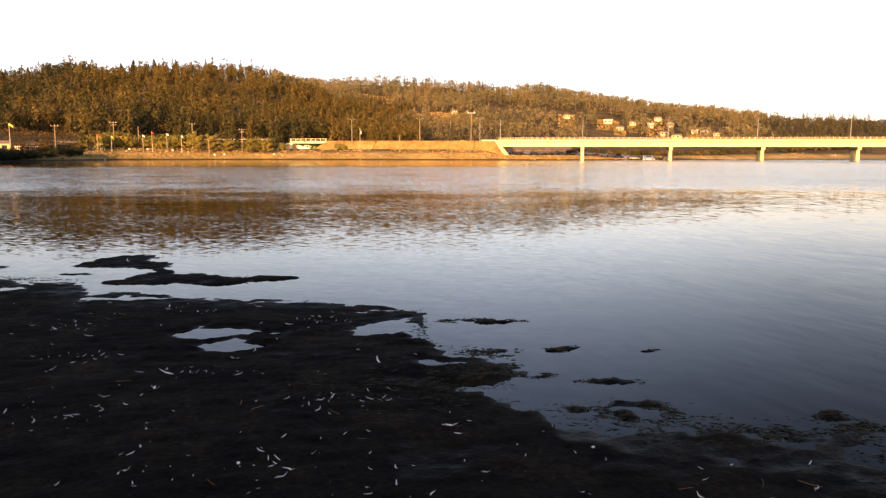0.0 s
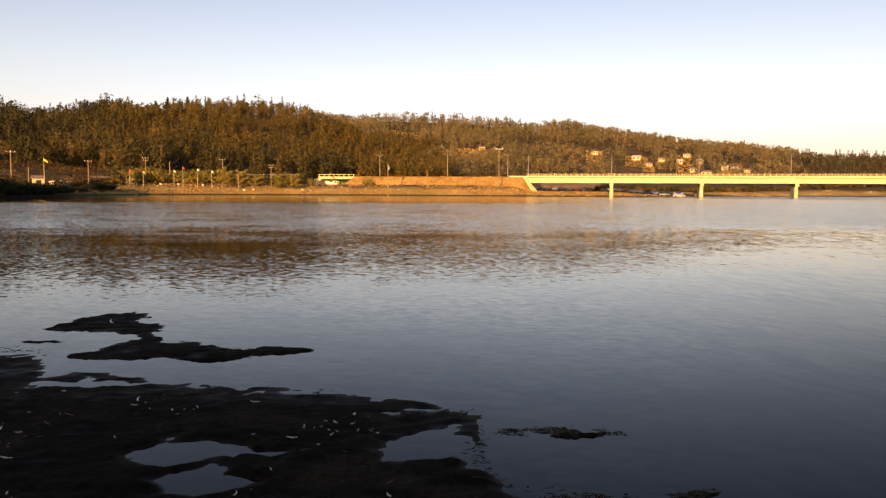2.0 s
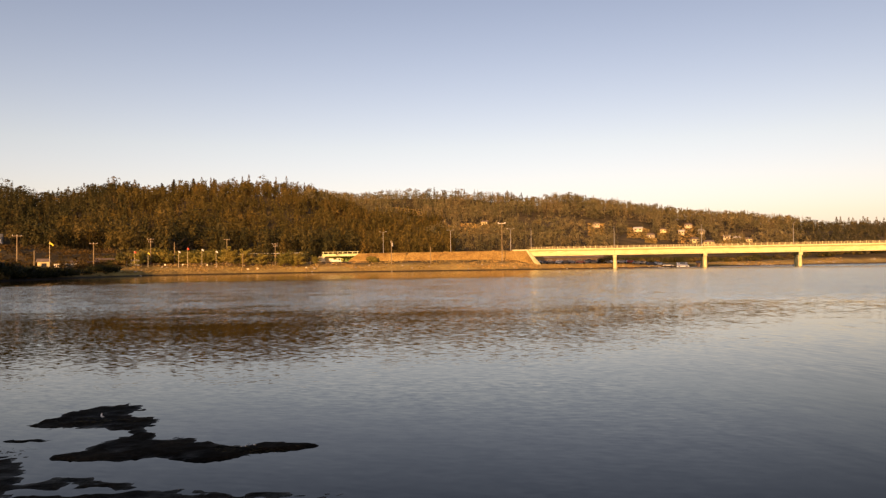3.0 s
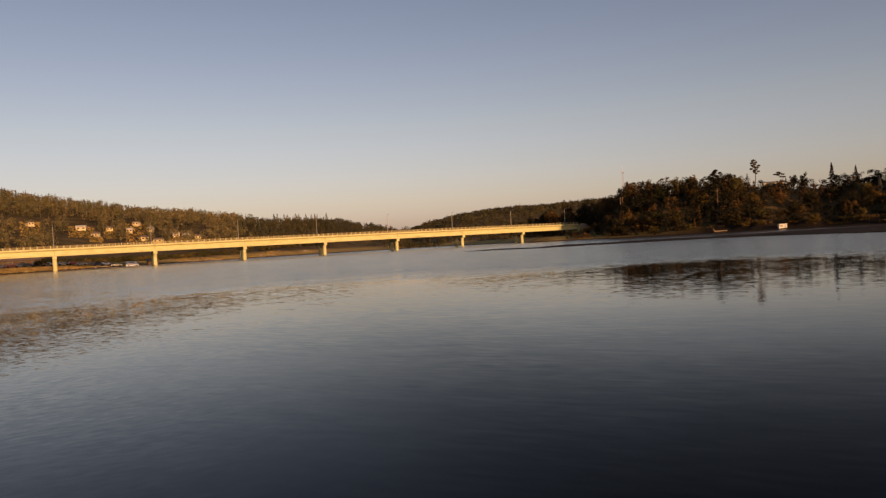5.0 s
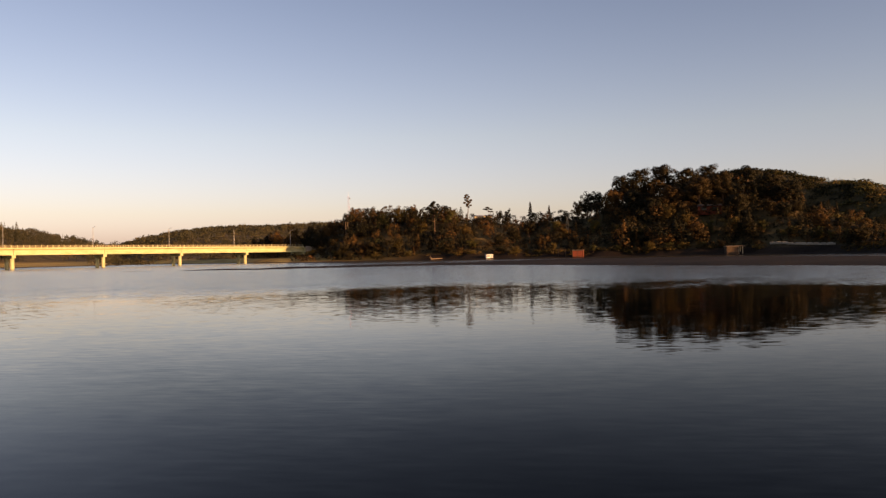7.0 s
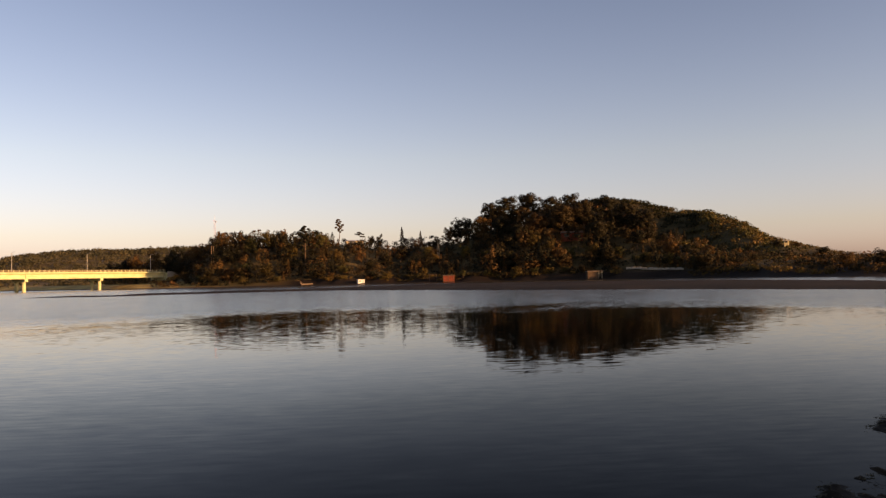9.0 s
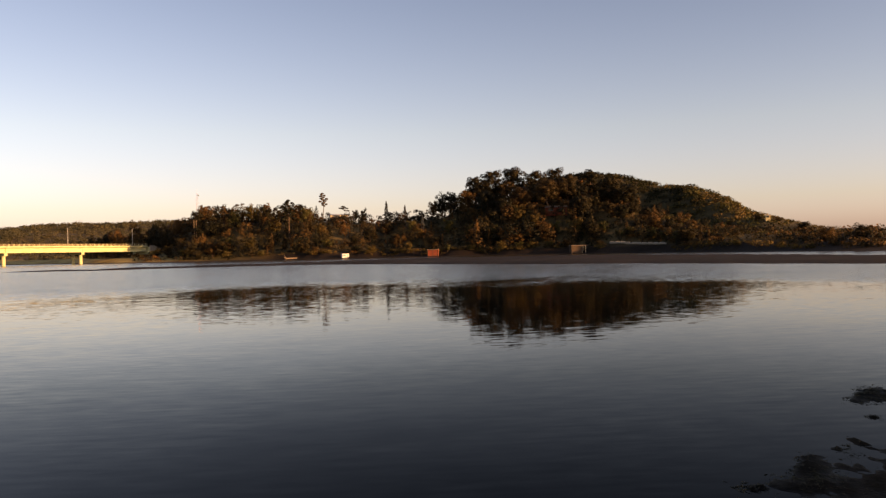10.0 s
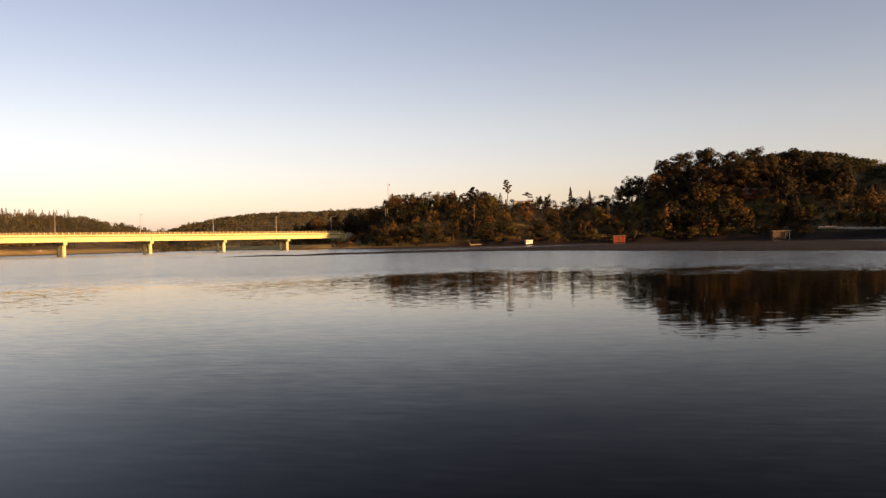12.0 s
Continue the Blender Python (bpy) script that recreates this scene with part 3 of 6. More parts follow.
def build_near():
    gx = np.concatenate([np.arange(-11, -6, 0.25), np.arange(-6, 3.5, 0.042), np.arange(3.5, 4.5, 0.06), np.arange(4.5, 9, 0.06), np.arange(9, 11.6, 0.2)])
    gy = np.concatenate([np.arange(-9, -0.5, 0.25), np.arange(-0.5, 3.2, 0.06), np.arange(3.2, 12.4, 0.044), [12.5, 13.0]])
    x, y = np.meshgrid(gx, gy, indexing="ij")
    z = near_height(x, y)
    m, n = len(gx), len(gy)
    verts = np.stack([x, y, z], -1).reshape(-1, 3)
    i, j = np.meshgrid(np.arange(m - 1), np.arange(n - 1), indexing="ij")
    a = i * n + j
    faces = np.stack([a, a + n, a + n + 1, a + 1], -1).reshape(-1, 4)
    me = mesh_from("mud_bank", verts.tolist(), faces.tolist(), M_MUD, True)
    tagged(new("ground_mud", me), "wet black mud flat with pools and algae at the water's edge", "mud", kind="structure")


def build_water():
    ring = [0, 20, 60, 160, 400, 1000, 3000]
    verts, faces = [(0, 0, 0)], []
    sides = 48
    for r in ring[1:]:
        verts += [(r * math.cos(2 * math.pi * i / sides), r * math.sin(2 * math.pi * i / sides), 0) for i in range(sides)]
    for i in range(sides):
        j = (i + 1) % sides
        faces.append((0, 1 + i, 1 + j))
        for k in range(len(ring) - 2):
            a = 1 + k * sides
            faces.append((a + i, a + sides + i, a + sides + j, a + j))
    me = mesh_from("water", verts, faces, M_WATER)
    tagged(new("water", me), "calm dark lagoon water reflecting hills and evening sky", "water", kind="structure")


build_ground()
build_near()
build_water()


# ---- woods ----
def conifer(rng, count=84, slim=0.2):
    """A small far tree of height 1: jagged tiers of needle clumps round a stem."""
    u = rng.random(count) ** 0.8 * 0.88 + 0.1
    a = rng.random(count) * 2 * np.pi
    reach = (1.02 - u) ** 0.75 * slim * (0.55 + 0.75 * rng.random(count))
    c = np.stack([reach * np.cos(a), reach * np.sin(a), u], -1)
    size = 0.022 + 0.036 * (1.05 - u)
    face = np.stack([np.cos(a), np.sin(a), 0.35 + 0 * a], -1) + 0.28 * rng.normal(size=(count, 3))
    face /= np.linalg.norm(face, axis=1)[:, None]
    side = np.cross(np.array([[0, 0, 1.0]]), face)
    rise = np.cross(face, side)
    s = size[:, None]
    jog = 0.3 * rng.normal(size=(count, 1))
    tri = np.stack([c - (rise * 1.0 + side * jog) * s, c + (side * 0.75 + rise * 0.5) * s, c + (-side * 0.75 + rise * (0.6 + jog)) * s], 1)
    stem = np.array([[[0.012, 0, 0], [-0.012, 0.01, 0], [0, 0, 0.9]], [[0, 0.014, 0], [0, -0.014, 0], [0, 0, 0.9]]])
    lean = np.stack([np.cos(a), np.sin(a), 0.45 + 0 * a], -1) + 0.2 * rng.normal(size=(count, 3))
    return np.concatenate([tri, stem]), np.concatenate([lean, [[0, 0, 1], [0, 0, 1]]])


def roundtree(rng, count=70, wide=0.42, s=0.062):
    """A small far broadleaf or bush of height 1: uneven clumps."""
    blobs = 6
    bc = np.stack([(rng.random(blobs) - 0.5) * wide, (rng.random(blobs) - 0.5) * wide, 0.35 + 0.45 * rng.random(blobs)], -1)
    pick = rng.integers(0, blobs, count)
    d = rng.normal(size=(count, 3))
    d /= np.linalg.norm(d, axis=1)[:, None]
    c = bc[pick] + d * (0.14 + 0.10 * rng.random((count, 1))) * np.array([wide / 0.42, wide / 0.42, 1.0])
    c[:, 2] = np.clip(c[:, 2], 0.03, 1.0)
    e1 = np.cross(d, rng.normal(size=(count, 3)))
    e1 /= np.linalg.norm(e1, axis=1)[:, None] + 1e-6
    e2 = np.cross(d, e1) + 0.3 * rng.normal(size=(count, 3))
    tri = np.stack([c + e1 * s, c - e1 * s * 0.5 + e2 * s, c - e1 * s * 0.5 - e2 * s], 1)
    stem = np.array([[[0.015, 0, 0], [-0.015, 0.01, 0], [0, 0, 0.6]], [[0, 0.016, 0], [0, -0.016, 0], [0, 0, 0.6]]])
    lean = 0.7 * d + (c - np.array([0, 0, 0.4])) * np.array([2.2, 2.2, 1.6]) + 0.15 * rng.normal(size=(count, 3))
    return np.concatenate([tri, stem]), np.concatenate([lean, [[0, 0, 1], [0, 0, 1]]])


def clumped(rng, clumps=20, leaves=22, middle=0.60, wide=0.30, deep=0.34, size=0.12, leaf=0.034, flat=0.7):
    """A small far tree of height 1 whose crown is built of separate leafy clumps, with gaps between them."""
    d = rng.normal(size=(clumps, 3)) + np.array([0, 0, 0.35])
    d /= np.linalg.norm(d, axis=1)[:, None]
    spread = np.array([wide, wide, deep])
    heads = d * spread * (0.55 + 0.5 * rng.random((clumps, 1))) + np.array([0, 0, middle])
    girth = size * (0.65 + 0.7 * rng.random(clumps))
    pick = np.repeat(np.arange(clumps), leaves)
    e = rng.normal(size=(len(pick), 3)) + np.array([0, 0, 0.25])
    e /= np.linalg.norm(e, axis=1)[:, None]
    c = heads[pick] + e * (girth[pick] * (0.7 + 0.35 * rng.random(len(pick))))[:, None] * np.array([1, 1, flat])
    e1 = np.cross(e, rng.normal(size=e.shape))
    e1 /= np.linalg.norm(e1, axis=1)[:, None] + 1e-6
    e2 = np.cross(e, e1) + 0.35 * rng.normal(size=e.shape)
    s = leaf * (0.7 + 0.6 * rng.random((len(pick), 1)))
    tri = np.stack([c + e1 * s, c - e1 * s * 0.5 + e2 * s * 0.8, c - e1 * s * 0.5 - e2 * s * 0.8], 1)
    stem = np.array([[[0.018, 0, 0], [-0.018, 0.01, 0], [0, 0, middle]], [[0, 0.02, 0], [0, -0.02, 0], [0, 0, middle]]])
    lean = 0.85 * e + 0.5 * (c - np.array([0, 0, middle])) / spread + 0.12 * rng.normal(size=e.shape)
    return np.concatenate([tri, stem]), np.concatenate([lean, [[0, 0, 1], [0, 0, 1]]])


def wood(name, label, mat, kinds, places, heights, seed):
    """Many far trees in one object."""
    rng = np.random.default_rng(seed)
    out, leans, tones = [], [], []
    mood = rng.random(len(places))
    turn = rng.random(len(places)) * 2 * np.pi
    pick = rng.integers(0, len(kinds), len(places))
    wide = 0.8 + 0.5 * rng.random(len(places))
    for k, kind in enumerate(kinds):
        mine = np.nonzero(pick == k)[0]
        c, s = np.cos(turn[mine]), np.sin(turn[mine])
        h = heights[mine]
        v, lean = kind[0].reshape(-1, 3), kind[1]
        x = (v[None, :, 0] * c[:, None] - v[None, :, 1] * s[:, None]) * (h * wide[mine])[:, None] + places[mine, 0][:, None]
        y = (v[None, :, 0] * s[:, None] + v[None, :, 1] * c[:, None]) * (h * wide[mine])[:, None] + places[mine, 1][:, None]
        z = v[None, :, 2] * h[:, None] + places[mine, 2][:, None] - 0.2
        out.append(np.stack([x, y, z], -1).reshape(-1, 3, 3))
        tones.append(np.repeat(mood[mine], len(lean)))
        leans.append(np.stack([lean[None, :, 0] * c[:, None] - lean[None, :, 1] * s[:, None], lean[None, :, 0] * s[:, None] + lean[None, :, 1] * c[:, None], lean[None, :, 2] + 0 * c[:, None]], -1).reshape(-1, 3))
    tagged(new(name, triangles(name, np.concatenate(out), mat, np.concatenate(leans), np.concatenate(tones))), label, "woods", kind="stuff")


def scatter(seed, count, b0, b1, r0, r1, keep):
    rng = np.random.default_rng(seed)
    b = b0 + (b1 - b0) * rng.random(count)
    r = np.sqrt(r0 * r0 + (r1 * r1 - r0 * r0) * rng.random(count))
    x, y = r * np.sin(np.radians(b)), r * np.cos(np.radians(b))
    ok = keep(b, r, x, y, rng)
    x, y = x[ok], y[ok]
    return np.stack([x, y, height(x, y)], -1), b[ok], r[ok], rng


# ground kept open: before the houses and in old cuttings (bearing, half width, near, far)
OPEN = ((-34.05, 1.3, 300, 414), (12.5, 0.8, 585, 660), (14.3, 0.4, 600, 655), (16.0, 0.7, 580, 712), (17.6, 0.5, 530, 600), (19.0, 0.7, 560, 625), (20.2, 0.4, 560, 600), (9.4, 0.6, 590, 670),
        (0.6, 1.7, 600, 680), (-2.0, 0.6, 590, 650), (13.4, 0.4, 560, 610), (-5.2, 1.3, 690, 800))


def clear(b, r):
    ok = np.ones(len(b), bool)
    for at, half, near, far in OPEN:
        ok &= ~((np.abs(b - at) < half) & (r > near) & (r < far))
    return ok


def scatter_shore(seed, count, b0, b1, d0, d1, keep):
    rng = np.random.default_rng(seed)
    b = b0 + (b1 - b0) * rng.random(count)
    d = d0 + (d1 - d0) * rng.random(count)
    r = table(b, SHORE) + d
    x, y = r * np.sin(np.radians(b)), r * np.cos(np.radians(b))
    ok = keep(b, d, x, y, rng)
    x, y = x[ok], y[ok]
    return np.stack([x, y, height(x, y)], -1), b[ok], d[ok], rng


def fill_open(seed, thick=1):
    rng = np.random.default_rng(seed)
    spots = []
    for at, half, near, far in OPEN[1:]:
        n = int((60 + 70 * half) * thick)
        b, r = at + half * (2 * rng.random(n) - 1), near + (far - near) * rng.random(n)
        spots.append(np.stack([r * np.sin(np.radians(b)), r * np.cos(np.radians(b))], -1))
    xy = np.concatenate(spots)
    return np.concatenate([xy, height(xy[:, 0], xy[:, 1])[:, None]], 1), rng


def build_woods():
    rng = np.random.default_rng(7)
    firs = [conifer(rng, 118, 0.16 + 0.06 * rng.random()) for _ in range(8)]
    small = [conifer(rng, 60, 0.17 + 0.05 * rng.random()) for _ in range(6)] + [clumped(rng, 7, 9, 0.6, 0.22, 0.34, 0.16, 0.05) for _ in range(3)]
    pines = firs + [clumped(rng, 13, 10, 0.62, 0.22, 0.34, 0.13, 0.036) for _ in range(5)]
    bushes = [roundtree(rng, 110, 0.75, 0.085) for _ in range(5)]

    def on_a(b, r, x, y, g):
        crest = table(b, HILL_A)
        return clear(b, r) & (crest > 12) & (r > np.where(b < -27, 40, 0) + 318 + 30 * vnoise(b / 3, b * 0, 4)) & (fbm(x / 35, y / 35, 3, 14) > -0.45)
    p, b, r, g = scatter(1, 4900, -44, 1, 318, 650, on_a)
    tall = 7 + 6 * g.random(len(p)) + 4 * (g.random(len(p)) > 0.9)
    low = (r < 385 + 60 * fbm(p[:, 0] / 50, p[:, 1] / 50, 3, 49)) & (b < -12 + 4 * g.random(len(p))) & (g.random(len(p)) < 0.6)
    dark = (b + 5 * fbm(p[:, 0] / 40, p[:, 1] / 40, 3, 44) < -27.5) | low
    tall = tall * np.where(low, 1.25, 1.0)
    wood("pine_wood", "dark pine wood on the hill's foot and end, shade put into its needles", M_SHADED_PINE, pines, p[dark], tall[dark], 2)
    wood("pine_wood", "dense olive-brown pine wood on the near hill, sunlight and haze in its colour", M_HAZED_SLOPE, pines, p[~dark], tall[~dark], 2)

    def on_b(b, r, x, y, g):
        return clear(b, r) & (table(b, HILL_B) > 5) & (fbm(x / 60, y / 60, 3, 15) > -0.18 - 0.5 * smooth(r, 650, 850))
    p, b, r, g = scatter(3, 6800, -13, 36, 480, 960, on_b)
    tall, shaded_end = 8 + 6 * g.random(len(p)), b + 3 * (g.random(len(p)) - 0.5) + 2 * fbm(p[:, 0] / 60, p[:, 1] / 60, 3, 46) > 23.5
    wood("ridge_wood", "mixed pine and broadleaf wood on the far ridge, leaves paled for haze", M_HAZED_RIDGE, small, p[~shaded_end], tall[~shaded_end], 4)
    wood("plantation", "even pine wood at the low end of the ridge, shade painted into its needles", M_SHADED_FAR, small, p[shaded_end], 0.8 * tall[shaded_end], 4)

    def on_crest(b, r, x, y, g):
        return (table(b, HILL_B) > 14) & (fbm(x / 40, y / 40, 3, 29) > 0.05)
    p, b, r, g = scatter(29, 620, -3, 30, 800, 935, on_crest)
    wood("crest_pines", "dark pointed pines standing along the far ridge's crest", M_HAZED_SLOPE, firs, p, 9 + 7 * g.random(len(p)) ** 2, 30)

    p, g = fill_open(17, 0.6)
    wood("slope_scrub", "low scrub and garden bushes on the open slopes", M_LEAF, [roundtree(rng, 70, 0.9) for _ in range(4)], p, 0.9 + 2.0 * g.random(len(p)) ** 2, 18)

    def on_flat(b, d, x, y, g):
        return fbm(x / 9, y / 9, 3, 24) > -0.1
    p, b, d, g = scatter_shore(19, 900, 9.5, 35, 32, 75, on_flat)
    wood("flat_scrub", "dark bushes on the flat shore behind the bridge", M_LEAF, bushes, p, 1.2 + 2.2 * g.random(len(p)), 20)

    def on_c(b, r, x, y, g):
        return (table(b, HILL_C) > 4) & ((fbm(x / 60, y / 60, 3, 16) > -0.5) | (r > 800))
    p, b, r, g = scatter(5, 2600, 35, 56, 500, 930, on_c)
    p[:, 2] -= 1.4
    wood("valley_wood", "trees scattered over the distant valley hill", M_SHADED_FAR, [clumped(rng, 5, 8, 0.5, 0.8, 0.3, 0.36, 0.13) for _ in range(5)], p, 2.6 + 2.2 * g.random(len(p)) + 2.0 * (fbm(p[:, 0] / 50, p[:, 1] / 50, 3, 47) > 0.1), 6)

    def walled(b, d):
        return (b > 83.3) & (b < 88.1) & (d < 17.5)

    def on_d(b, d, x, y, g):
        behind = np.interp(b, [44, 47, 49, 50.6, 50.7], [50, 52, 70, 88, 0])
        return ~((b > 61) & (b < 72.5) & (d > 62)) & ~((b > 79) & (d > 60)) & (d > behind) & ~walled(b, d) & (fbm(x / 14, y / 14, 3, 17) > -0.55)
    heads = [clumped(rng, 20, 20, 0.55, 0.26 + 0.12 * rng.random(), 0.38) for _ in range(8)] + [conifer(rng, 150, 0.16 + 0.05 * rng.random()) for _ in range(4)]
    p, b, d, g = scatter_shore(7, 1500, 45, 93, 14, 115, on_d)
    tall = np.interp(b, [47, 51, 52, 60, 62, 71, 73, 82, 88, 93], [5, 6, 9, 8, 5.5, 5.5, 10, 9, 5, 3])
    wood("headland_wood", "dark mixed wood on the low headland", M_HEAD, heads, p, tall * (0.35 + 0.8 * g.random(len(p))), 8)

    def on_shore(b, d, x, y, g):
        near = np.where(b < -26.5, 2, 17)
        hidden = ((np.abs(b + 30.75) < 0.7) & (d < 34)) | ((np.abs(b + 10.6) < 2.2) & (d < 45)) | ((np.abs(b + 28.6) < 1.3) & (d < 20))
        return ~hidden & (d > near) & (fbm(x / 9, y / 9, 3, 18) > np.where(b < -26.5, -0.3, -0.05))
    p, b, d, g = scatter_shore(9, 1100, -42, -8, 2, 58, on_shore)
    tall = (1.2 + 3.9 * g.random(len(p)) ** 1.3) * (0.6 + 0.4 * smooth(d, 14, 30)) * np.where(b < -26.5, 0.75, 1.0)
    shady = b < -27
    wood("shore_scrub", "brown bracken and scrub behind the shore bushes", M_BRACKEN, bushes, p[shady], tall[shady], 10)
    wood("shore_scrub", "olive scrub and low bushes along the shore road", M_LEAF, bushes, p[~shady], tall[~shady], 10)

    def on_rise(b, r, x, y, g):
        return ((np.abs(b + 34.05) > 1.3) | (r < 330)) & (r > table(b, SHORE) + 34)
    p, b, r, g = scatter(31, 1700, -42, -22, 200, 345, on_rise)
    wood("bracken_slope", "brown bracken and low bushes on the rise behind the shore", M_BRACKEN, [clumped(rng, 6, 9, 0.35, 0.6, 0.4, 0.28, 0.11) for _ in range(6)], p, 0.8 + 1.9 * g.random(len(p)) ** 2, 32)

    def on_road(b, d, x, y, g):
        return (fbm(x / 14, y / 14, 3, 38) > -0.12) & ~((np.abs(b + 10.6) < 2.6) & (d < 45))
    p, b, d, g = scatter_shore(23, 760, -25.2, -7.5, 17, 34, on_road)
    wood("olive_bushes", "tall yellow-green olive bushes between shore and road", M_OLIVE, bushes, p, (1.8 + 3.0 * g.random(len(p))) * np.interp(b, [-25, -14, -12, -7], [1.1, 1.0, 0.7, 0.6]), 24)

    def on_hedge(b, d, x, y, g):
        return (fbm(x / 11, y / 11, 3, 28) > -0.32) & (d < 9 + 5 * vnoise(b / 1.7, b * 0, 6))
    p, b, d, g = scatter_shore(21, 520, -42, -26.0, 4, 14, on_hedge)
    wood("shore_hedge", "dense dark green bushes behind the narrow beach", M_HEDGE, bushes, p, (2.3 + 2.2 * g.random(len(p))) * np.interp(b, [-42, -34, -31.5, -25.6], [1.25, 1.05, 0.62, 0.55]), 22)

    def on_beach(b, d, x, y, g):
        return (fbm(x / 7, y / 7, 3, 19) > -0.25) & ~walled(b, d)
    p, b, d, g = scatter_shore(11, 2200, 48, 102, 10, 80, on_beach)
    wood("headland_scrub", "low scrub on the headland's foot and dunes", M_HEAD, [clumped(rng, 8, 9, 0.35, 0.55, 0.45, 0.26, 0.10) for _ in range(6)], p, 0.9 + 2.2 * g.random(len(p)) ** 2, 12)

    def on_bank(b, d, x, y, g):
        return (fbm(x / 5, y / 5, 3, 43) > -0.1) & ~walled(b, d)
    p, b, d, g = scatter_shore(33, 420, 60, 98, 9.5, 15, on_bank)
    wood("bank_scrub", "row of dry golden-brown bushes along the bank above the beach", M_SUNLIT_GOLD, [clumped(rng, 8, 9, 0.4, 0.6, 0.4, 0.28, 0.10) for _ in range(5)], p, 0.7 + 1.2 * g.random(len(p)), 34)

    low = [roundtree(rng, 44, 1.0) for _ in range(5)]
    tufts = []
    for k in range(4):
        a, h = rng.random(12) * 2 * np.pi, 0.5 + 0.5 * rng.random(12)
        c = np.stack([0.35 * np.cos(a), 0.35 * np.sin(a), 0 * a], -1)
        side = np.stack([-np.sin(a), np.cos(a), 0 * a], -1) * 0.22
        tufts.append((np.stack([c - side, c + side, c * 2.0 + np.stack([0 * a, 0 * a, h], -1)], 1), c + np.array([0, 0, 0.25])))

    def on_sand(b, d, x, y, g):
        return fbm(x / 6, y / 6, 3, 22) > -0.25 + 0.5 * (d < 5)
    p, b, d, g = scatter_shore(15, 7000, -26, 26, 3, 24, on_sand)
    wood("beach_grass", "dry yellow grass tufts on the sunlit beach", M_GRASS, tufts, p, 0.25 + 0.45 * g.random(len(p)), 16)

    p, g = fill_open(27, 2.6)
    wood("slope_grass", "dry ochre grass on the cleared slopes below the houses", M_GRASS, tufts, p, 0.7 + 0.9 * g.random(len(p)), 28)

    def on_dune(b, d, x, y, g):
        return (fbm(x / 12, y / 12, 3, 20) > -0.3) & ((b > 82) | (d < 30)) & ~walled(b, d) & ~((table(b, HILL_E) > 7) & (d > 52))
    p, b, d, g = scatter_shore(13, 5200, 50, 103, 11, 150, on_dune)
    wood("dune_scrub", "carpet of dry brown scrub over the dunes", M_DUNE, low, p, 0.7 + 0.9 * g.random(len(p)), 14)

    def on_knoll(b, d, x, y, g):
        return table(b, HILL_E) > 5
    p, b, d, g = scatter_shore(25, 2500, 77, 98, 52, 128, on_knoll)
    p[:, 2] -= 1.1
    canopy = [clumped(rng, 7, 8, 0.5, 0.62, 0.3, 0.30, 0.11) for _ in range(6)] + [conifer(rng, 50, 0.3) for _ in range(2)]
    # sunlight on the knoll's end is put into colour: golden leaves instead of dark
    tall, lit_end = (2.0 + 1.5 * g.random(len(p))) * np.interp(b, [77, 92, 98], [1.15, 1.0, 0.5]), b + 3 * fbm(p[:, 0] / 12, p[:, 1] / 12, 3, 48) > 88.5
    wood("knoll_scrub", "smooth dense canopy of dark scrub over the knoll", M_KNOLL, canopy, p[~lit_end], tall[~lit_end], 26)
    wood("knoll_scrub", "golden-green scrub on the knoll's end, sunlight put into its leaf colour", M_LEAF, canopy, p[lit_end], tall[lit_end], 26)


build_woods()

# ---- bridge ----
BU = Vector((math.cos(-0.1801), math.sin(-0.1801), 0))
SPAN = 32.0
BRIDGE0 = Vector((52.44, 278.73, 0)) - BU * SPAN
BTURN = math.atan2(BU.y, BU.x)
BASE = Matrix.Translation(BRIDGE0) @ Matrix.Rotation(BTURN, 4, "Z")


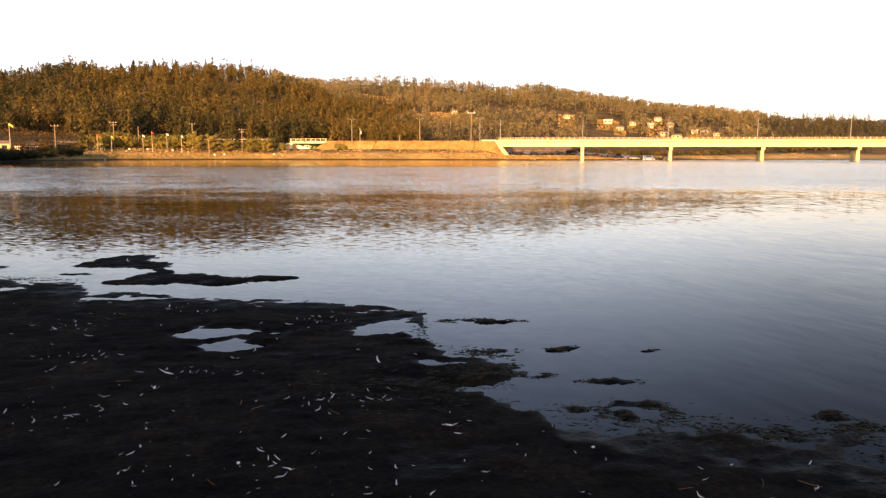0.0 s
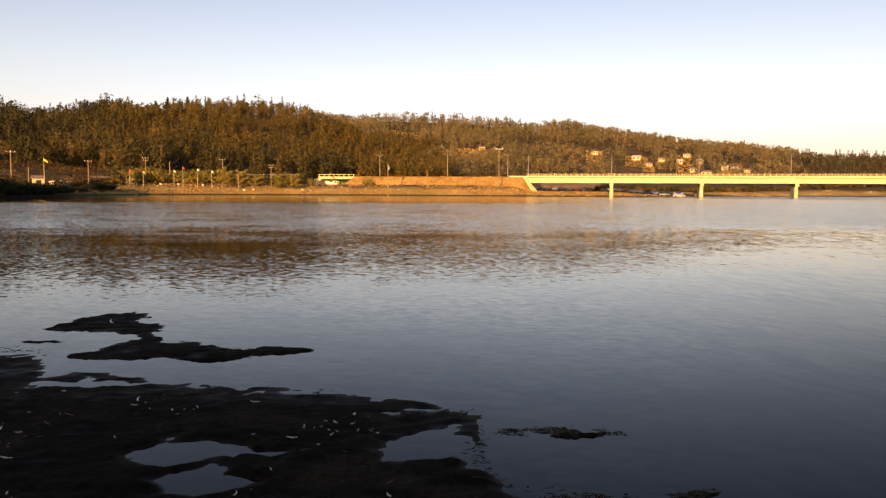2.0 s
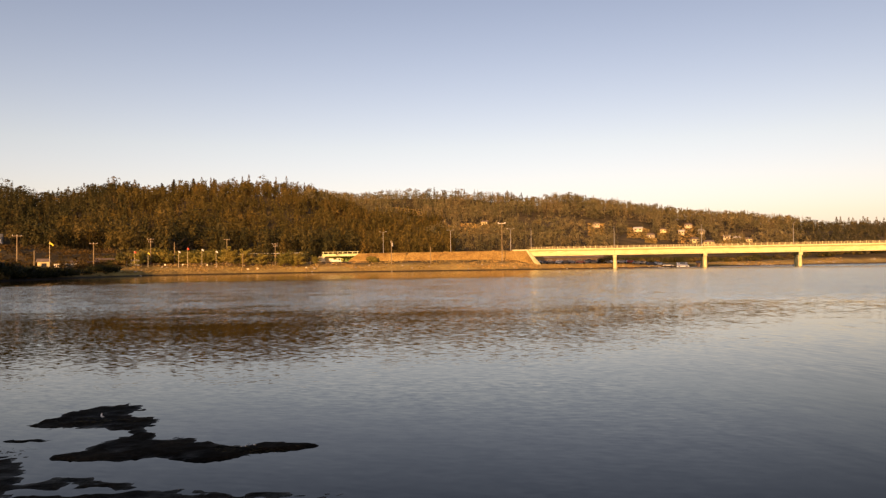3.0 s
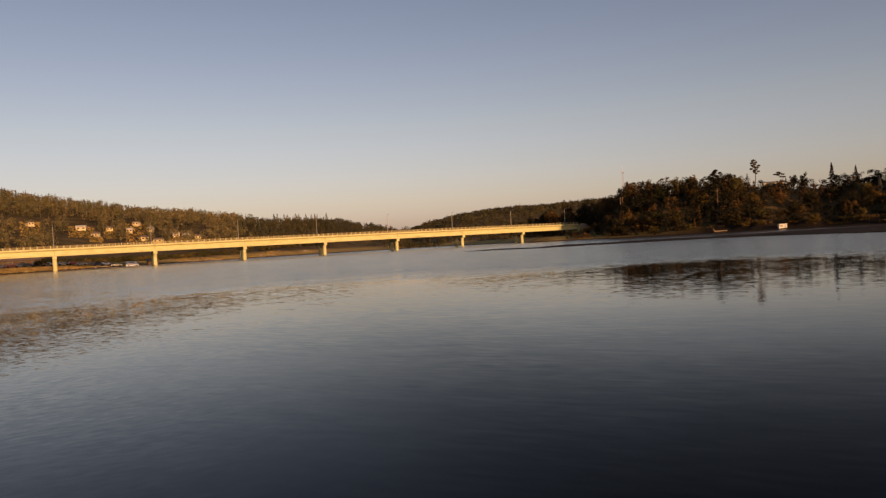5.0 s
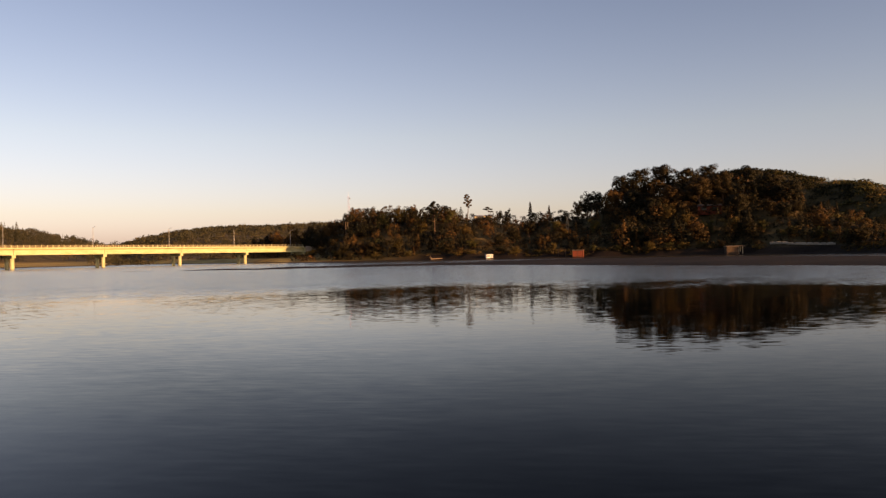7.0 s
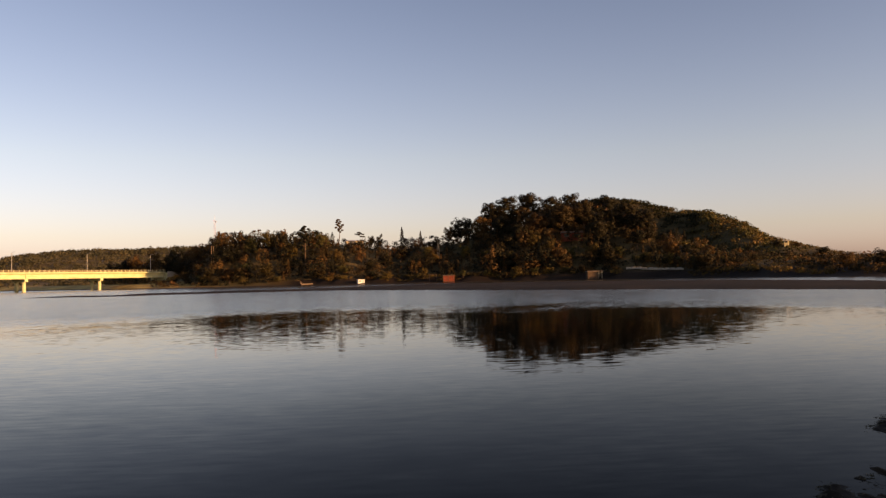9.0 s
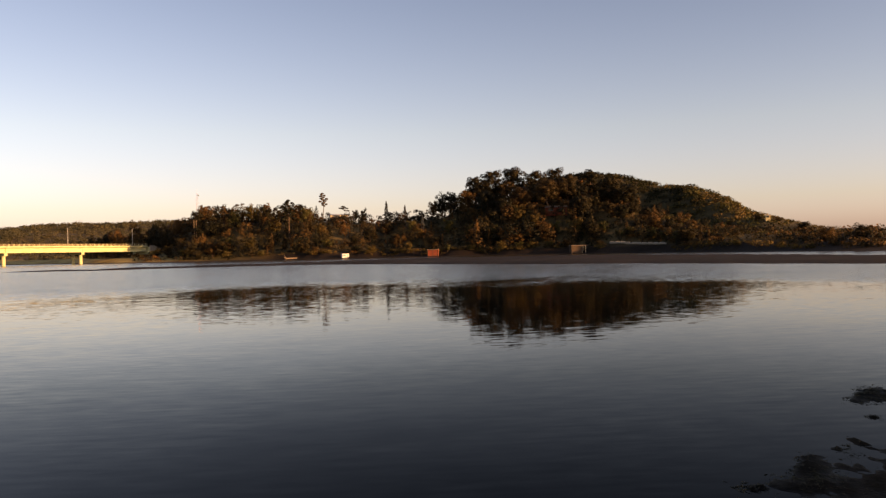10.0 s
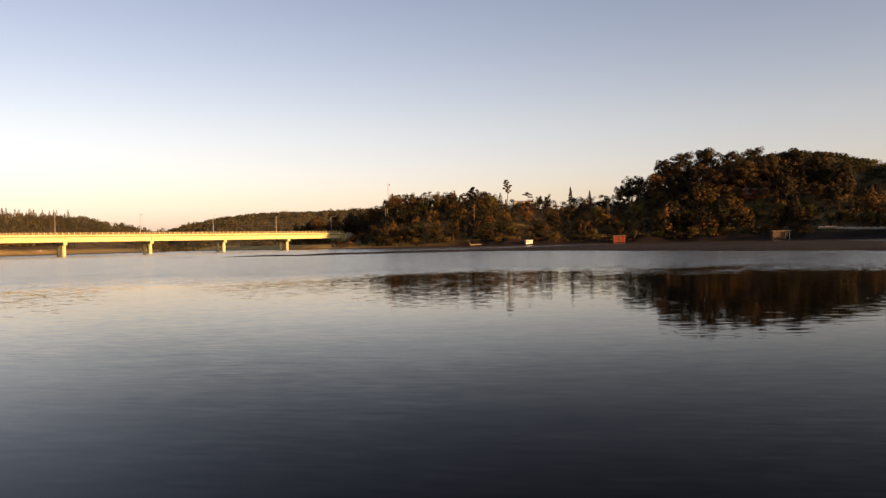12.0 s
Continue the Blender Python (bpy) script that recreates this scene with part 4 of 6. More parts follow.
def build_bridge():
    """Along x from the abutment; y points away from the water's near side."""
    bridge = thing("road_bridge", "long concrete beam road bridge on twin-column piers, lit gold", "bridge", at=BASE)
    half = ((-0.38, 5.0), (0.38, 5.0), (0.38, 5.3), (0.18, 5.5), (0.18, 6.75), (0.45, 6.9), (0.45, 7.07), (-0.45, 7.07), (-0.45, 6.9), (-0.18, 6.75), (-0.18, 5.5), (-0.38, 5.3))
    k = len(half)
    verts = [(x, y, z) for x in (0.06, SPAN - 0.06) for y, z in half]
    faces = [(i, (i + 1) % k, k + (i + 1) % k, k + i) for i in range(k)] + [tuple(range(k))[::-1], tuple(range(k, 2 * k))]
    beam_me = mesh_from("girder", verts, faces, M_CONCRETE)
    slab_me = box("slab", (SPAN - 0.05, 11.0, 0.55), M_CONCRETE, (SPAN / 2, 3.8, 7.35), 0.04)
    post_me = box("post", (0.18, 0.2, 0.92), M_CONCRETE, (0, 0, 8.06), 0.03)
    rails = bmesh.new()
    for z in (8.0, 8.42):
        add_box(rails, (SPAN - 0.04, 0.1, 0.11), (SPAN / 2, 0, z))
    rail_me = finish(rails, "rail", M_RAILING, 0.02)
    column_me = rod("column", (0, 0, -1.5), (0, 0, 4.0), 0.70, 0.68, M_CONCRETE, 16)
    cap_me = box("pier_cap", (1.35, 8.4, 1.1), M_CONCRETE, (0, 3.1, 4.45), 0.08)
    for k in range(8):
        part("deck_slab", slab_me, bridge).location = (k * SPAN, 0, 0)
        for y in (-0.4, 2.4, 5.2, 8.0):
            part("girder", beam_me, bridge).location = (k * SPAN, y, 0)
        for y in (-1.55, 9.15):
            part("rail", rail_me, bridge).location = (k * SPAN, y, 0)
            for i in range(16):
                part("railing_post", post_me, bridge).location = (k * SPAN + 1 + 2 * i, y + 0.02, 0)
    for k in range(1, 8):
        pier = new("pier")
        pier.parent = bridge
        pier.location = (k * SPAN, 0, 0)
        part("pier_cap", cap_me, pier)
        for y in (0.6, 5.6):
            part("column", column_me, pier).location = (0, y, 0)
    return bridge


build_bridge()


def build_embankment():
    """The road's earth bank, from the bridge leftwards to the underpass and beyond."""
    def bank(name, s0, s1, end0, end1, label):
        n = 130
        verts, faces = [], []
        profile = ((-10.5, 1.2), (-9.0, 2.2), (-7.4, 3.4), (-5.8, 4.6), (-4.2, 5.8), (-2.6, 6.9), (-1.7, 7.3), (9.3, 7.3), (16.5, 1.5))
        for i in range(n + 1):
            s = s0 + (s1 - s0) * i / n
            for k, (y, z) in enumerate(profile):
                lean = (7.3 - z)
                shift = (-lean * end0 * (1 - i / n) + lean * end1 * (i / n))
                rough = 0.0
                if 0 < k < 6:
                    rough = 0.75 * float(fbm(np.array([s * 0.45]), np.array([y * 0.4]), 4, 81)[0])
                    for cut, run in ((-35.0, 0.75), (-46.5, 0.3), (-12.0, -0.5)):
                        rough += 1.0 * math.exp(-((s - cut - run * (y + 6)) / 0.8) ** 2)
                verts.append((s + shift, y + rough, z + rough * 0.5))
        w = len(profile)
        for i in range(n):
            for k in range(w - 1):
                faces.append((i * w + k, i * w + w + k, i * w + w + k + 1, i * w + k + 1))
        faces.append(tuple(range(w))[::-1])
        faces.append(tuple(n * w + k for k in range(w)))
        ob = new(name, mesh_from(name, verts, faces, M_EARTH))
        ob.matrix_basis = BASE
        tagged(ob, label, "embankment", kind="structure")
    bank("embankment", -68, -1.0, 0.9, 0.7, "bare brown earth road embankment beside the bridge")
    bank("embankment", -260, -93, 0.0, 0.2, "scrubby road embankment behind the shore road")


build_embankment()


# ---- more materials ----
M_POLE = surface("weathered_pole", ((0.20, 0.145, 0.08), (0.29, 0.22, 0.125)), 1.5, 0.85, 0.01, 8, 0.3, (1, 1, 0.3))
M_REDWOOD = surface("red_brown_boards", ((0.20, 0.048, 0.025), (0.29, 0.072, 0.034)), 1.5, 0.8, 0.01, 8, 0.3, (1, 1, 4))
M_DARKWOOD = surface("dark_boards", ((0.07, 0.045, 0.03), (0.12, 0.08, 0.05)), 1.5, 0.85, 0.01, 8, 0.3)
M_ROOF = surface("rusty_roof_sheet", ((0.16, 0.11, 0.08), (0.26, 0.19, 0.14)), 0.9, 0.7, 0.01, 6, 0.25)
M_GREYROOF = surface("grey_roof_sheet", ((0.10, 0.10, 0.095), (0.16, 0.155, 0.145)), 0.7, 0.6, 0.005, 6, 0.2)
M_PALEROOF = surface("pale_roof_sheet", ((0.48, 0.46, 0.42), (0.60, 0.57, 0.52)), 0.7, 0.55, 0.005, 6, 0.15)
M_YELLOW = surface("ochre_plaster", ((0.60, 0.48, 0.22), (0.68, 0.56, 0.30)), 0.8, 0.8, 0.004, 6, 0.15)
M_CREAM = surface("cream_plaster", ((0.56, 0.45, 0.27), (0.66, 0.55, 0.36)), 0.6, 0.8, 0.004, 6, 0.15)
M_GLASS = material("window_glass", (0.02, 0.025, 0.03), 0.08)
M_FLAG_Y = surface("yellow_cloth", ((0.75, 0.55, 0.05), (0.82, 0.62, 0.08)), 2.0, 0.8, 0.01, 5, 0.1)
M_FLAG_R = surface("red_cloth", ((0.55, 0.05, 0.03), (0.65, 0.08, 0.05)), 2.0, 0.8, 0.01, 5, 0.1)
M_FLAG_W = surface("white_cloth", ((0.75, 0.73, 0.70), (0.82, 0.80, 0.77)), 2.0, 0.8, 0.01, 5, 0.1)
M_GREEN = surface("green_wall_paint", ((0.25, 0.42, 0.10), (0.50, 0.52, 0.16)), 0.5, 0.8, 0.004, 6, 0.2)
M_TYRE = surface("tyre_rubber", ((0.02, 0.02, 0.02), (0.035, 0.035, 0.035)), 4, 0.85, 0.004, 9, 0.2)
M_CARS = [surface("car_paint_" + n, (c, tuple(v * 1.1 for v in c)), 0.8, 0.3, 0.001, 4, 0.05) for n, c in
          (("white", (0.72, 0.71, 0.68)), ("grey", (0.22, 0.22, 0.23)), ("dark", (0.04, 0.045, 0.06)), ("red", (0.30, 0.05, 0.03)))]
M_STONE = surface("pale_stone", ((0.36, 0.30, 0.22), (0.48, 0.41, 0.31)), 0.8, 0.9, 0.05, 4, 0.3)
M_FEATHER = surface("white_feather", ((0.82, 0.77, 0.68), (0.93, 0.89, 0.81)), 20.0, 0.7, 0.001, 60, 0.1)
M_STRAW = surface("dry_straw", ((0.20, 0.09, 0.035), (0.42, 0.22, 0.09)), 12.0, 0.8, 0.002, 40, 0.3)
M_WEED = foliage("rotting_algae", (0.020, 0.018, 0.011), (0.036, 0.031, 0.018), (0.058, 0.049, 0.028))


def sight(bearing, dist, lift=0.0):
    x, y = polar(bearing, dist)
    return Vector((x, y, ground_z(x, y) + lift))


def facing(at, extra=0.0):
    """A pose whose -y side looks back to the near bank."""
    return Matrix.Translation(at) @ Matrix.Rotation(-math.atan2(at.x, at.y) + radians(extra), 4, "Z")


# ---- bridge ends and lamps ----
def build_abutments():
    start = thing("abutment", "pale concrete bridge abutment with sloping wing wall", "abutment", at=BASE)
    part("breast_wall", box("breast_wall", (1.4, 10.6, 5.0), M_CONCRETE, (-0.9, 3.8, 4.5), 0.05), start)
    verts = [(-0.3, -1.75, 7.6), (-6.5, -1.75, 7.6), (3.8, -6.5, 1.8), (5.2, -5.2, 1.6), (-0.3, -1.35, 7.6), (-6.5, -1.35, 7.6), (3.8, -6.1, 1.2), (5.2, -4.6, 1.2)]
    part("wing_wall", mesh_from("wing_wall", verts, [(0, 1, 2, 3), (4, 7, 6, 5), (0, 3, 7, 4), (1, 5, 6, 2), (0, 4, 5, 1), (3, 2, 6, 7)], M_CONCRETE), start, "sunlit sloping concrete facing")
    end = thing("abutment", "stone-pitched bridge abutment under the wood", "abutment", at=BASE @ Matrix.Translation((8 * SPAN, 0, 0)))
    part("breast_wall", box("breast_wall", (1.4, 10.6, 5.0), M_CONCRETE, (0.9, 3.8, 4.6), 0.05), end)
    part("wing_wall", box("wing_wall", (9, 0.5, 2.6), M_STONE, (5.5, -1.6, 6.4), 0.08), end, "rough stone wing wall")
    verts = [(1.5, -1.9, 5.2), (10, -1.9, 5.6), (14, -9, 1.0), (-3, -9, 0.0), (1.5, 9, 5.2), (10, 9, 5.6), (14, 12, 0.5), (-3, 9, 0.0)]
    ob = new("embankment", mesh_from("embankment", verts, [(0, 3, 2, 1), (0, 1, 5, 4), (0, 4, 7, 3), (1, 2, 6, 5), (4, 5, 6, 7)], M_EARTH))
    ob.matrix_basis = BASE @ Matrix.Translation((8 * SPAN, 0, 0))
    tagged(ob, "earth slope at the bridge's far end", "embankment", kind="structure")
    fill = new("embankment", mesh_from("embankment", [(0, -1.4, 1), (60, -1.4, 1), (60, 9, 1), (0, 9, 1), (0, -1.4, 7.2), (60, -1.4, 7.6), (60, 9, 7.6), (0, 9, 7.2)],
               [(0, 1, 5, 4), (1, 2, 6, 5), (2, 3, 7, 6), (3, 0, 4, 7), (4, 5, 6, 7)], M_EARTH))
    fill.matrix_basis = BASE @ Matrix.Translation((8 * SPAN + 9, 0, 0))
    tagged(fill, "earth road bank leading into the wood", "embankment", kind="structure")


def build_street_lamps():
    lamp = thing("street_lamp", "slim grey steel street lamp along the road", "street lamp", "lamps along the bridge road")
    part("pole", rod("pole", (0, 0, 0), (0, 0, 8.0), 0.13, 0.08, M_STEEL), lamp)
    part("arm", rod("arm", (0, 0, 7.9), (0, -1.5, 8.25), 0.05, 0.04, M_STEEL, 6), lamp)
    part("luminaire", box("luminaire", (0.28, 0.7, 0.14), M_STEEL, (0, -1.75, 8.27), 0.03), lamp)
    base = BASE @ Matrix.Translation((0, 8.9, 7.6))
    lamp.matrix_basis = base
    for k in range(1, 9):
        copy_thing(lamp, base @ Matrix.Translation((k * SPAN, 0, 0)))
    twin = thing("street_lamp", "twin-armed steel street lamp on the embankment road", "street lamp", "lamps along the embankment")
    part("pole", rod("pole", (0, 0, 0), (0, 0, 8.6), 0.13, 0.08, M_STEEL), twin)
    for side in (-1, 1):
        part("arm", rod("arm", (0, 0, 8.4), (side * 1.0, 0, 8.8), 0.05, 0.04, M_STEEL, 6), twin)
        part("luminaire", box("luminaire", (0.6, 0.26, 0.14), M_STEEL, (side * 1.25, 0, 8.85), 0.03), twin)
    base = BASE @ Matrix.Translation((-7.5, 4, 7.2))
    twin.matrix_basis = base
    for s in (-24.0, -52.0):
        copy_thing(twin, base @ Matrix.Translation((s, 0, 0)))


def build_underpass():
    under = thing("underpass", "small concrete road underpass with painted wing walls", "underpass", at=BASE @ Matrix.Translation((-84, 0, 0)))
    part("deck_slab", box("deck_slab", (15.6, 10.6, 1.0), M_CONCRETE, (8, 3.8, 6.75), 0.05), under)
    post = box("post", (0.25, 0.2, 0.8), M_CONCRETE, (0, -1.4, 7.65), 0.02)
    for i in range(8):
        part("railing_post", post, under).location = (0.7 + 2.08 * i, 0, 0)
    part("rail", box("rail", (15.6, 0.16, 0.18), M_CONCRETE, (8, -1.42, 8.05), 0.02), under)
    for x, lean, mat, text in ((0.4, -4.2, M_CREAM, "pale painted sloping wing wall"), (15.6, 3.0, M_CONCRETE, "")):
        verts = [(x, -1.5, 6.3), (x + 1, -1.5, 6.3), (x + 1, -1.5, 0.8), (x, -1.5, 0.8), (x + lean, -7.5, 1.6), (x + lean, -7.5, 0.8), (x + lean * 0.4, -1.5, 6.3), (x, 9, 6.3), (x + 1, 9, 6.3), (x + 1, 9, 0.8), (x, 9, 0.8)]
        part("wing_wall", mesh_from("wing_wall", verts, [(0, 3, 5, 4), (0, 4, 6), (0, 1, 2, 3), (1, 8, 9, 2), (0, 3, 10, 7), (0, 7, 8, 1)], mat), under, text)
    part("back_wall", box("back_wall", (15, 0.4, 5.2), M_GREEN, (8, 3.2, 3.6), 0.03), under, "wall with faded yellow-green paint")
    part("painted_panel", box("painted_panel", (5.5, 0.1, 1.7), M_WHITE, (3.9, 2.94, 4.6), 0.02), under, "white painted patch")


build_abutments()
build_street_lamps()
build_underpass()


# ---- guard rail along the road behind the scrub ----
def build_guard_rail():
    guard = thing("guard_rail", "pale steel guard rail along the embankment road", "guard rail", at=BASE)
    bm = bmesh.new()
    add_box(bm, (140, 0.08, 0.24), (-160, -1.5, 7.95))
    part("beam", finish(bm, "beam", M_STEEL, 0.02), guard)
    post = box("post", (0.12, 0.12, 0.9), M_STEEL, (0, -1.42, 7.7), 0.01)
    for i in range(35):
        part("post", post, guard).location = (-92 - 4 * i, 0, 0)


build_guard_rail()


# ---- the far shore on the left ----
def build_utility_poles():
    def pole(bearing, dist, top, arms, label, girth=0.17):
        at = sight(bearing, dist)
        tall = top - at.z
        p = thing("utility_pole", label, "utility pole", "poles along the shore road", at=facing(at))
        part("shaft", rod("shaft", (0, 0, -0.3), (0, 0, tall), girth, girth * 0.7, M_POLE), p)
        for k in range(arms):
            part("crossarm", box("crossarm", (2.0 - 0.5 * k, 0.12, 0.14), M_WOOD, (0, -0.15, tall - 0.4 - 0.8 * k), 0.01), p)
            for x in (-0.85, 0, 0.85):
                part("insulator", rod("insulator", (x * (1 - 0.25 * k), -0.15, tall - 0.33 - 0.8 * k), (x * (1 - 0.25 * k), -0.15, tall - 0.1 - 0.8 * k), 0.06, 0.04, M_WHITE, 6), p)
        return p, tall
    wood_label = "pale utility pole with timber crossarms beside the shore road"
    for bearing, dist, top, arms in ((-32.25, 195, 10.3, 1), (-31.28, 222, 7.3, 0), (-27.65, 225, 9.6, 1), (-22.36, 262, 10.9, 0), (-17.57, 262, 7.0, 0), (-23.97, 256, 12.0, 2), (-18.7, 266, 12.3, 1), (-15.2, 268, 10.7, 2)):
        pole(bearing, dist, top, arms, wood_label)
    p, tall = pole(-6.41, 270, 11.35, 0, "pale pole with a small transformer by the embankment", 0.2)
    part("transformer", rod("transformer", (0.35, -0.1, tall - 2.2), (0.35, -0.1, tall - 1.0), 0.3, 0.3, M_STEEL, 10), p)
    part("bracket", box("bracket", (0.9, 0.1, 0.1), M_STEEL, (0.1, -0.1, tall - 0.6), 0.01), p)
    pole(-3.38, 270, 8.8, 0, "bare pale pole at the embankment's foot", 0.2)
    p, tall = pole(2.15, 272, 17.4, 0, "tall pale mast with a lamp crosspiece by the bridge", 0.2)
    part("crosspiece", box("crosspiece", (2.6, 0.2, 0.2), M_STEEL, (0, 0, tall - 0.4), 0.02), p)
    for x in (-1.2, 1.2):
        part("floodlight", box("floodlight", (0.5, 0.3, 0.35), M_STEEL, (x, -0.2, tall - 0.1), 0.04), p)


def flag_mesh(mat):
    verts, faces = [], []
    for i in range(7):
        for j in range(4):
            u, v = i / 6, j / 3
            verts.append((u * 1.0, 0.12 * math.sin(u * 6) * u, -v * (0.75 - 0.15 * u) - 0.35 * u * u))
    for i in range(6):
        for j in range(3):
            a = i * 4 + j
            faces.append((a, a + 4, a + 5, a + 1))
    me = mesh_from("flag", verts, faces, mat, True)
    back = bmesh.new()
    back.from_mesh(me)
    bmesh.ops.solidify(back, geom=back.faces[:], thickness=0.02)
    back.to_mesh(me)
    back.free()
    return me


def build_flags():
    cloth = {"yellow": flag_mesh(M_FLAG_Y), "red": flag_mesh(M_FLAG_R), "white": flag_mesh(M_FLAG_W)}
    for bearing, dist, colour, top in ((-34.37, 180, "yellow", 6.6), (-33.44, 186, "yellow", 7.3), (-30.33, 196, "yellow", 8.7), (-25.05, 248, "red", 7.8), (-24.14, 250, "yellow", 7.4), (-22.08, 256, "white", 8.0),
                                       (-21.47, 256, "red", 9.0), (-20.47, 258, "white", 8.6), (-19.47, 258, "white", 8.0)):
        at = sight(bearing, dist)
        tall = top - at.z
        f = thing("flagpole", colour + " flag on a thin pole by the shore", "flag", "flags along the shore", at=facing(at))
        part("pole", rod("pole", (0, 0, -0.2), (0, 0, tall), 0.06, 0.04, M_CREAM, 6), f)
        part("flag", cloth[colour], f, colour + " cloth flag").matrix_basis = Matrix.Translation((0.04, 0, tall - 0.05)) @ Matrix.Rotation(0.5, 4, "Y") @ Matrix.Diagonal((1.15, 1.0, 0.62, 1) if dist < 200 else (0.8, 0.8, 0.6, 1))


def gabled(name, label, at, size, wall, roof, windows=2, rise=1.2, extra=0.0, group="", category="house", trim_mat=None):
    w, d, h = size
    house = thing(name, label, category, group, at=facing(at, extra))
    part("wall", box("wall", (w, d, h + 1.0), wall, (0, 0, h / 2 - 0.5), 0.03), house)
    o = 0.35
    verts = [(-w / 2 - o, -d / 2 - o, h - 0.1), (w / 2 + o, -d / 2 - o, h - 0.1), (w / 2 + o, d / 2 + o, h - 0.1), (-w / 2 - o, d / 2 + o, h - 0.1), (-w / 2 - o * 0.6, 0, h + rise), (w / 2 + o * 0.6, 0, h + rise)]
    part("roof", mesh_from("roof", verts, [(0, 1, 5, 4), (2, 3, 4, 5), (1, 2, 5), (3, 0, 4), (3, 2, 1, 0)], roof), house)
    pane = box("pane", (w / (2.4 * windows), 0.06, h * 0.38), M_GLASS, (0, 0, 0), 0.01)
    trim = box("window_frame", (w / (2.4 * windows) + 0.2, 0.1, h * 0.38 + 0.2), trim_mat or M_WOOD, (0, 0, 0), 0.01)
    for i in range(windows):
        win = new("window")
        win.parent = house
        win.location = (w * ((i + 0.5) / windows - 0.5), -d / 2 - 0.02, h * 0.56)
        part("window_frame", trim, win)
        part("pane", pane, win).location = (0, -0.05, 0)
    return house


def build_left_shore():
    gabled("kiosk", "small cream shore kiosk with a low roof", sight(-30.73, 212, 0.3), (2.4, 2.2, 2.2), M_YELLOW, M_ROOF, 1, 0.7, 8, category="kiosk")
    house = gabled("hillside_house", "white hillside house with dormers in a grey roof", sight(-34.05, 406, 0.3), (11.5, 7, 3.0), M_WHITE, M_GREYROOF, 3, 2.6, -6, trim_mat=M_WHITE)
    for x in (-1.9, 0.6, 3.1):
        dormer = part("dormer", box("dormer", (1.3, 2.2, 1.2), M_WHITE, (x, -1.9, 3.7), 0.03), house)
        part("pane", box("pane", (0.5, 0.08, 0.5), M_GLASS, (x, -3.02, 3.7), 0.01), dormer)
    part("gable", mesh_from("gable", [(-5.95, -3.4, 3.0), (-5.95, 3.4, 3.0), (-5.95, 0, 5.4), (-5.7, -3.4, 3.0), (-5.7, 3.4, 3.0), (-5.7, 0, 5.4)], [(0, 2, 1), (3, 4, 5), (0, 1, 4, 3), (1, 2, 5, 4), (2, 0, 3, 5)], M_WHITE), house)
    # fences
    for bearing, dist, count, gap, label in ((-29.35, 219, 12, 0.45, "white picket fence behind the dark bushes"), (-25.1, 250, 8, 0.5, "white board fence by the road")):
        at = sight(bearing, dist)
        fence = thing("fence", label, "fence", at=facing(at))
        for i in range(count):
            part("post", box("post", (0.2, 0.12, 2.4), M_WHITE, (gap * (i - count / 2), 0, 0.7), 0.02), fence)
        for z in (1.1, 1.75):
            part("board", box("board", (gap * count, 0.06, 0.16), M_CREAM, (-gap / 2, -0.08, z), 0.01), fence)
    # stall roofs, low
    for bearing, dist, w in ((-28.2, 236, 7.0), (-24.6, 258, 6.0), (-26.6, 252, 8.0)):
        gabled("stall", "low timber market stall with a sheet roof", sight(bearing, dist), (w, 3.0, 2.0), M_DARKWOOD, M_ROOF, 2, 0.5, 4, "stalls by the shore", "stall")
    # signs
    for bearing, dist, z in ((-23.0, 250, 1.6), (-21.8, 252, 1.7), (-20.1, 254, 1.5), (-17.2, 256, 1.6), (-12.9, 258, 1.8), (-16.5, 257, 1.4)):
        sign = thing("sign", "small white sign board on a post by the road", "sign", "signs along the shore road", at=facing(sight(bearing, dist)))
        part("post", rod("post", (0, 0, -0.3), (0, 0, z), 0.06, 0.06, M_WOOD, 6), sign)
        part("board", box("board", (0.6, 0.06, 0.5), M_CREAM, (0, -0.08, z), 0.01), sign)
    # fence posts along the beach
    post_me = rod("post", (0, 0, -0.4), (0, 0, 0.95), 0.08, 0.07, M_WOOD, 6)
    beach = thing("beach_fence", "row of pale posts with a rope rail along the beach", "fence")
    last = None
    for i in range(36):
        at = sight(-24.6 + 0.4 * i, float(table(-24.6 + 0.4 * i, SHORE)) + 13)
        part("post", post_me, beach).location = at
        if last is not None:
            part("rope", rod("rope", last + Vector((0, 0, 0.8)), at + Vector((0, 0, 0.8)), 0.03, 0.03, M_WOOD, 5), beach)
        last = at
    # stones along the waterline
    rng = random.Random(5)
    rocks = []
    for k in range(4):
        bm = bmesh.new()
        bmesh.ops.create_icosphere(bm, subdivisions=1, radius=0.5)
        for v in bm.verts:
            v.co *= rng.uniform(0.7, 1.25)
            v.co.z *= 0.6
        rocks.append(finish(bm, "rock", M_STONE))
    for i in range(130):
        b = rng.uniform(-25, 12) if i < 56 else rng.gauss((19.6, 21.0, 14.0, 24.5, 25.6, 28.2)[i % 6], 0.35)
        at = sight(b, float(table(b, SHORE)) + rng.uniform(1, 12))
        rock = tagged(new("rock", rng.choice(rocks)), "pale rough rock on the far beach", "rock", "rocks along the far beach")
        rock.matrix_basis = pose(at.x, at.y, at.z + 0.05, 0, 0, rng.uniform(0, 360)) @ Matrix.Scale(rng.uniform(0.3, 1.1), 4)


build_utility_poles()
build_flags()
build_left_shore()


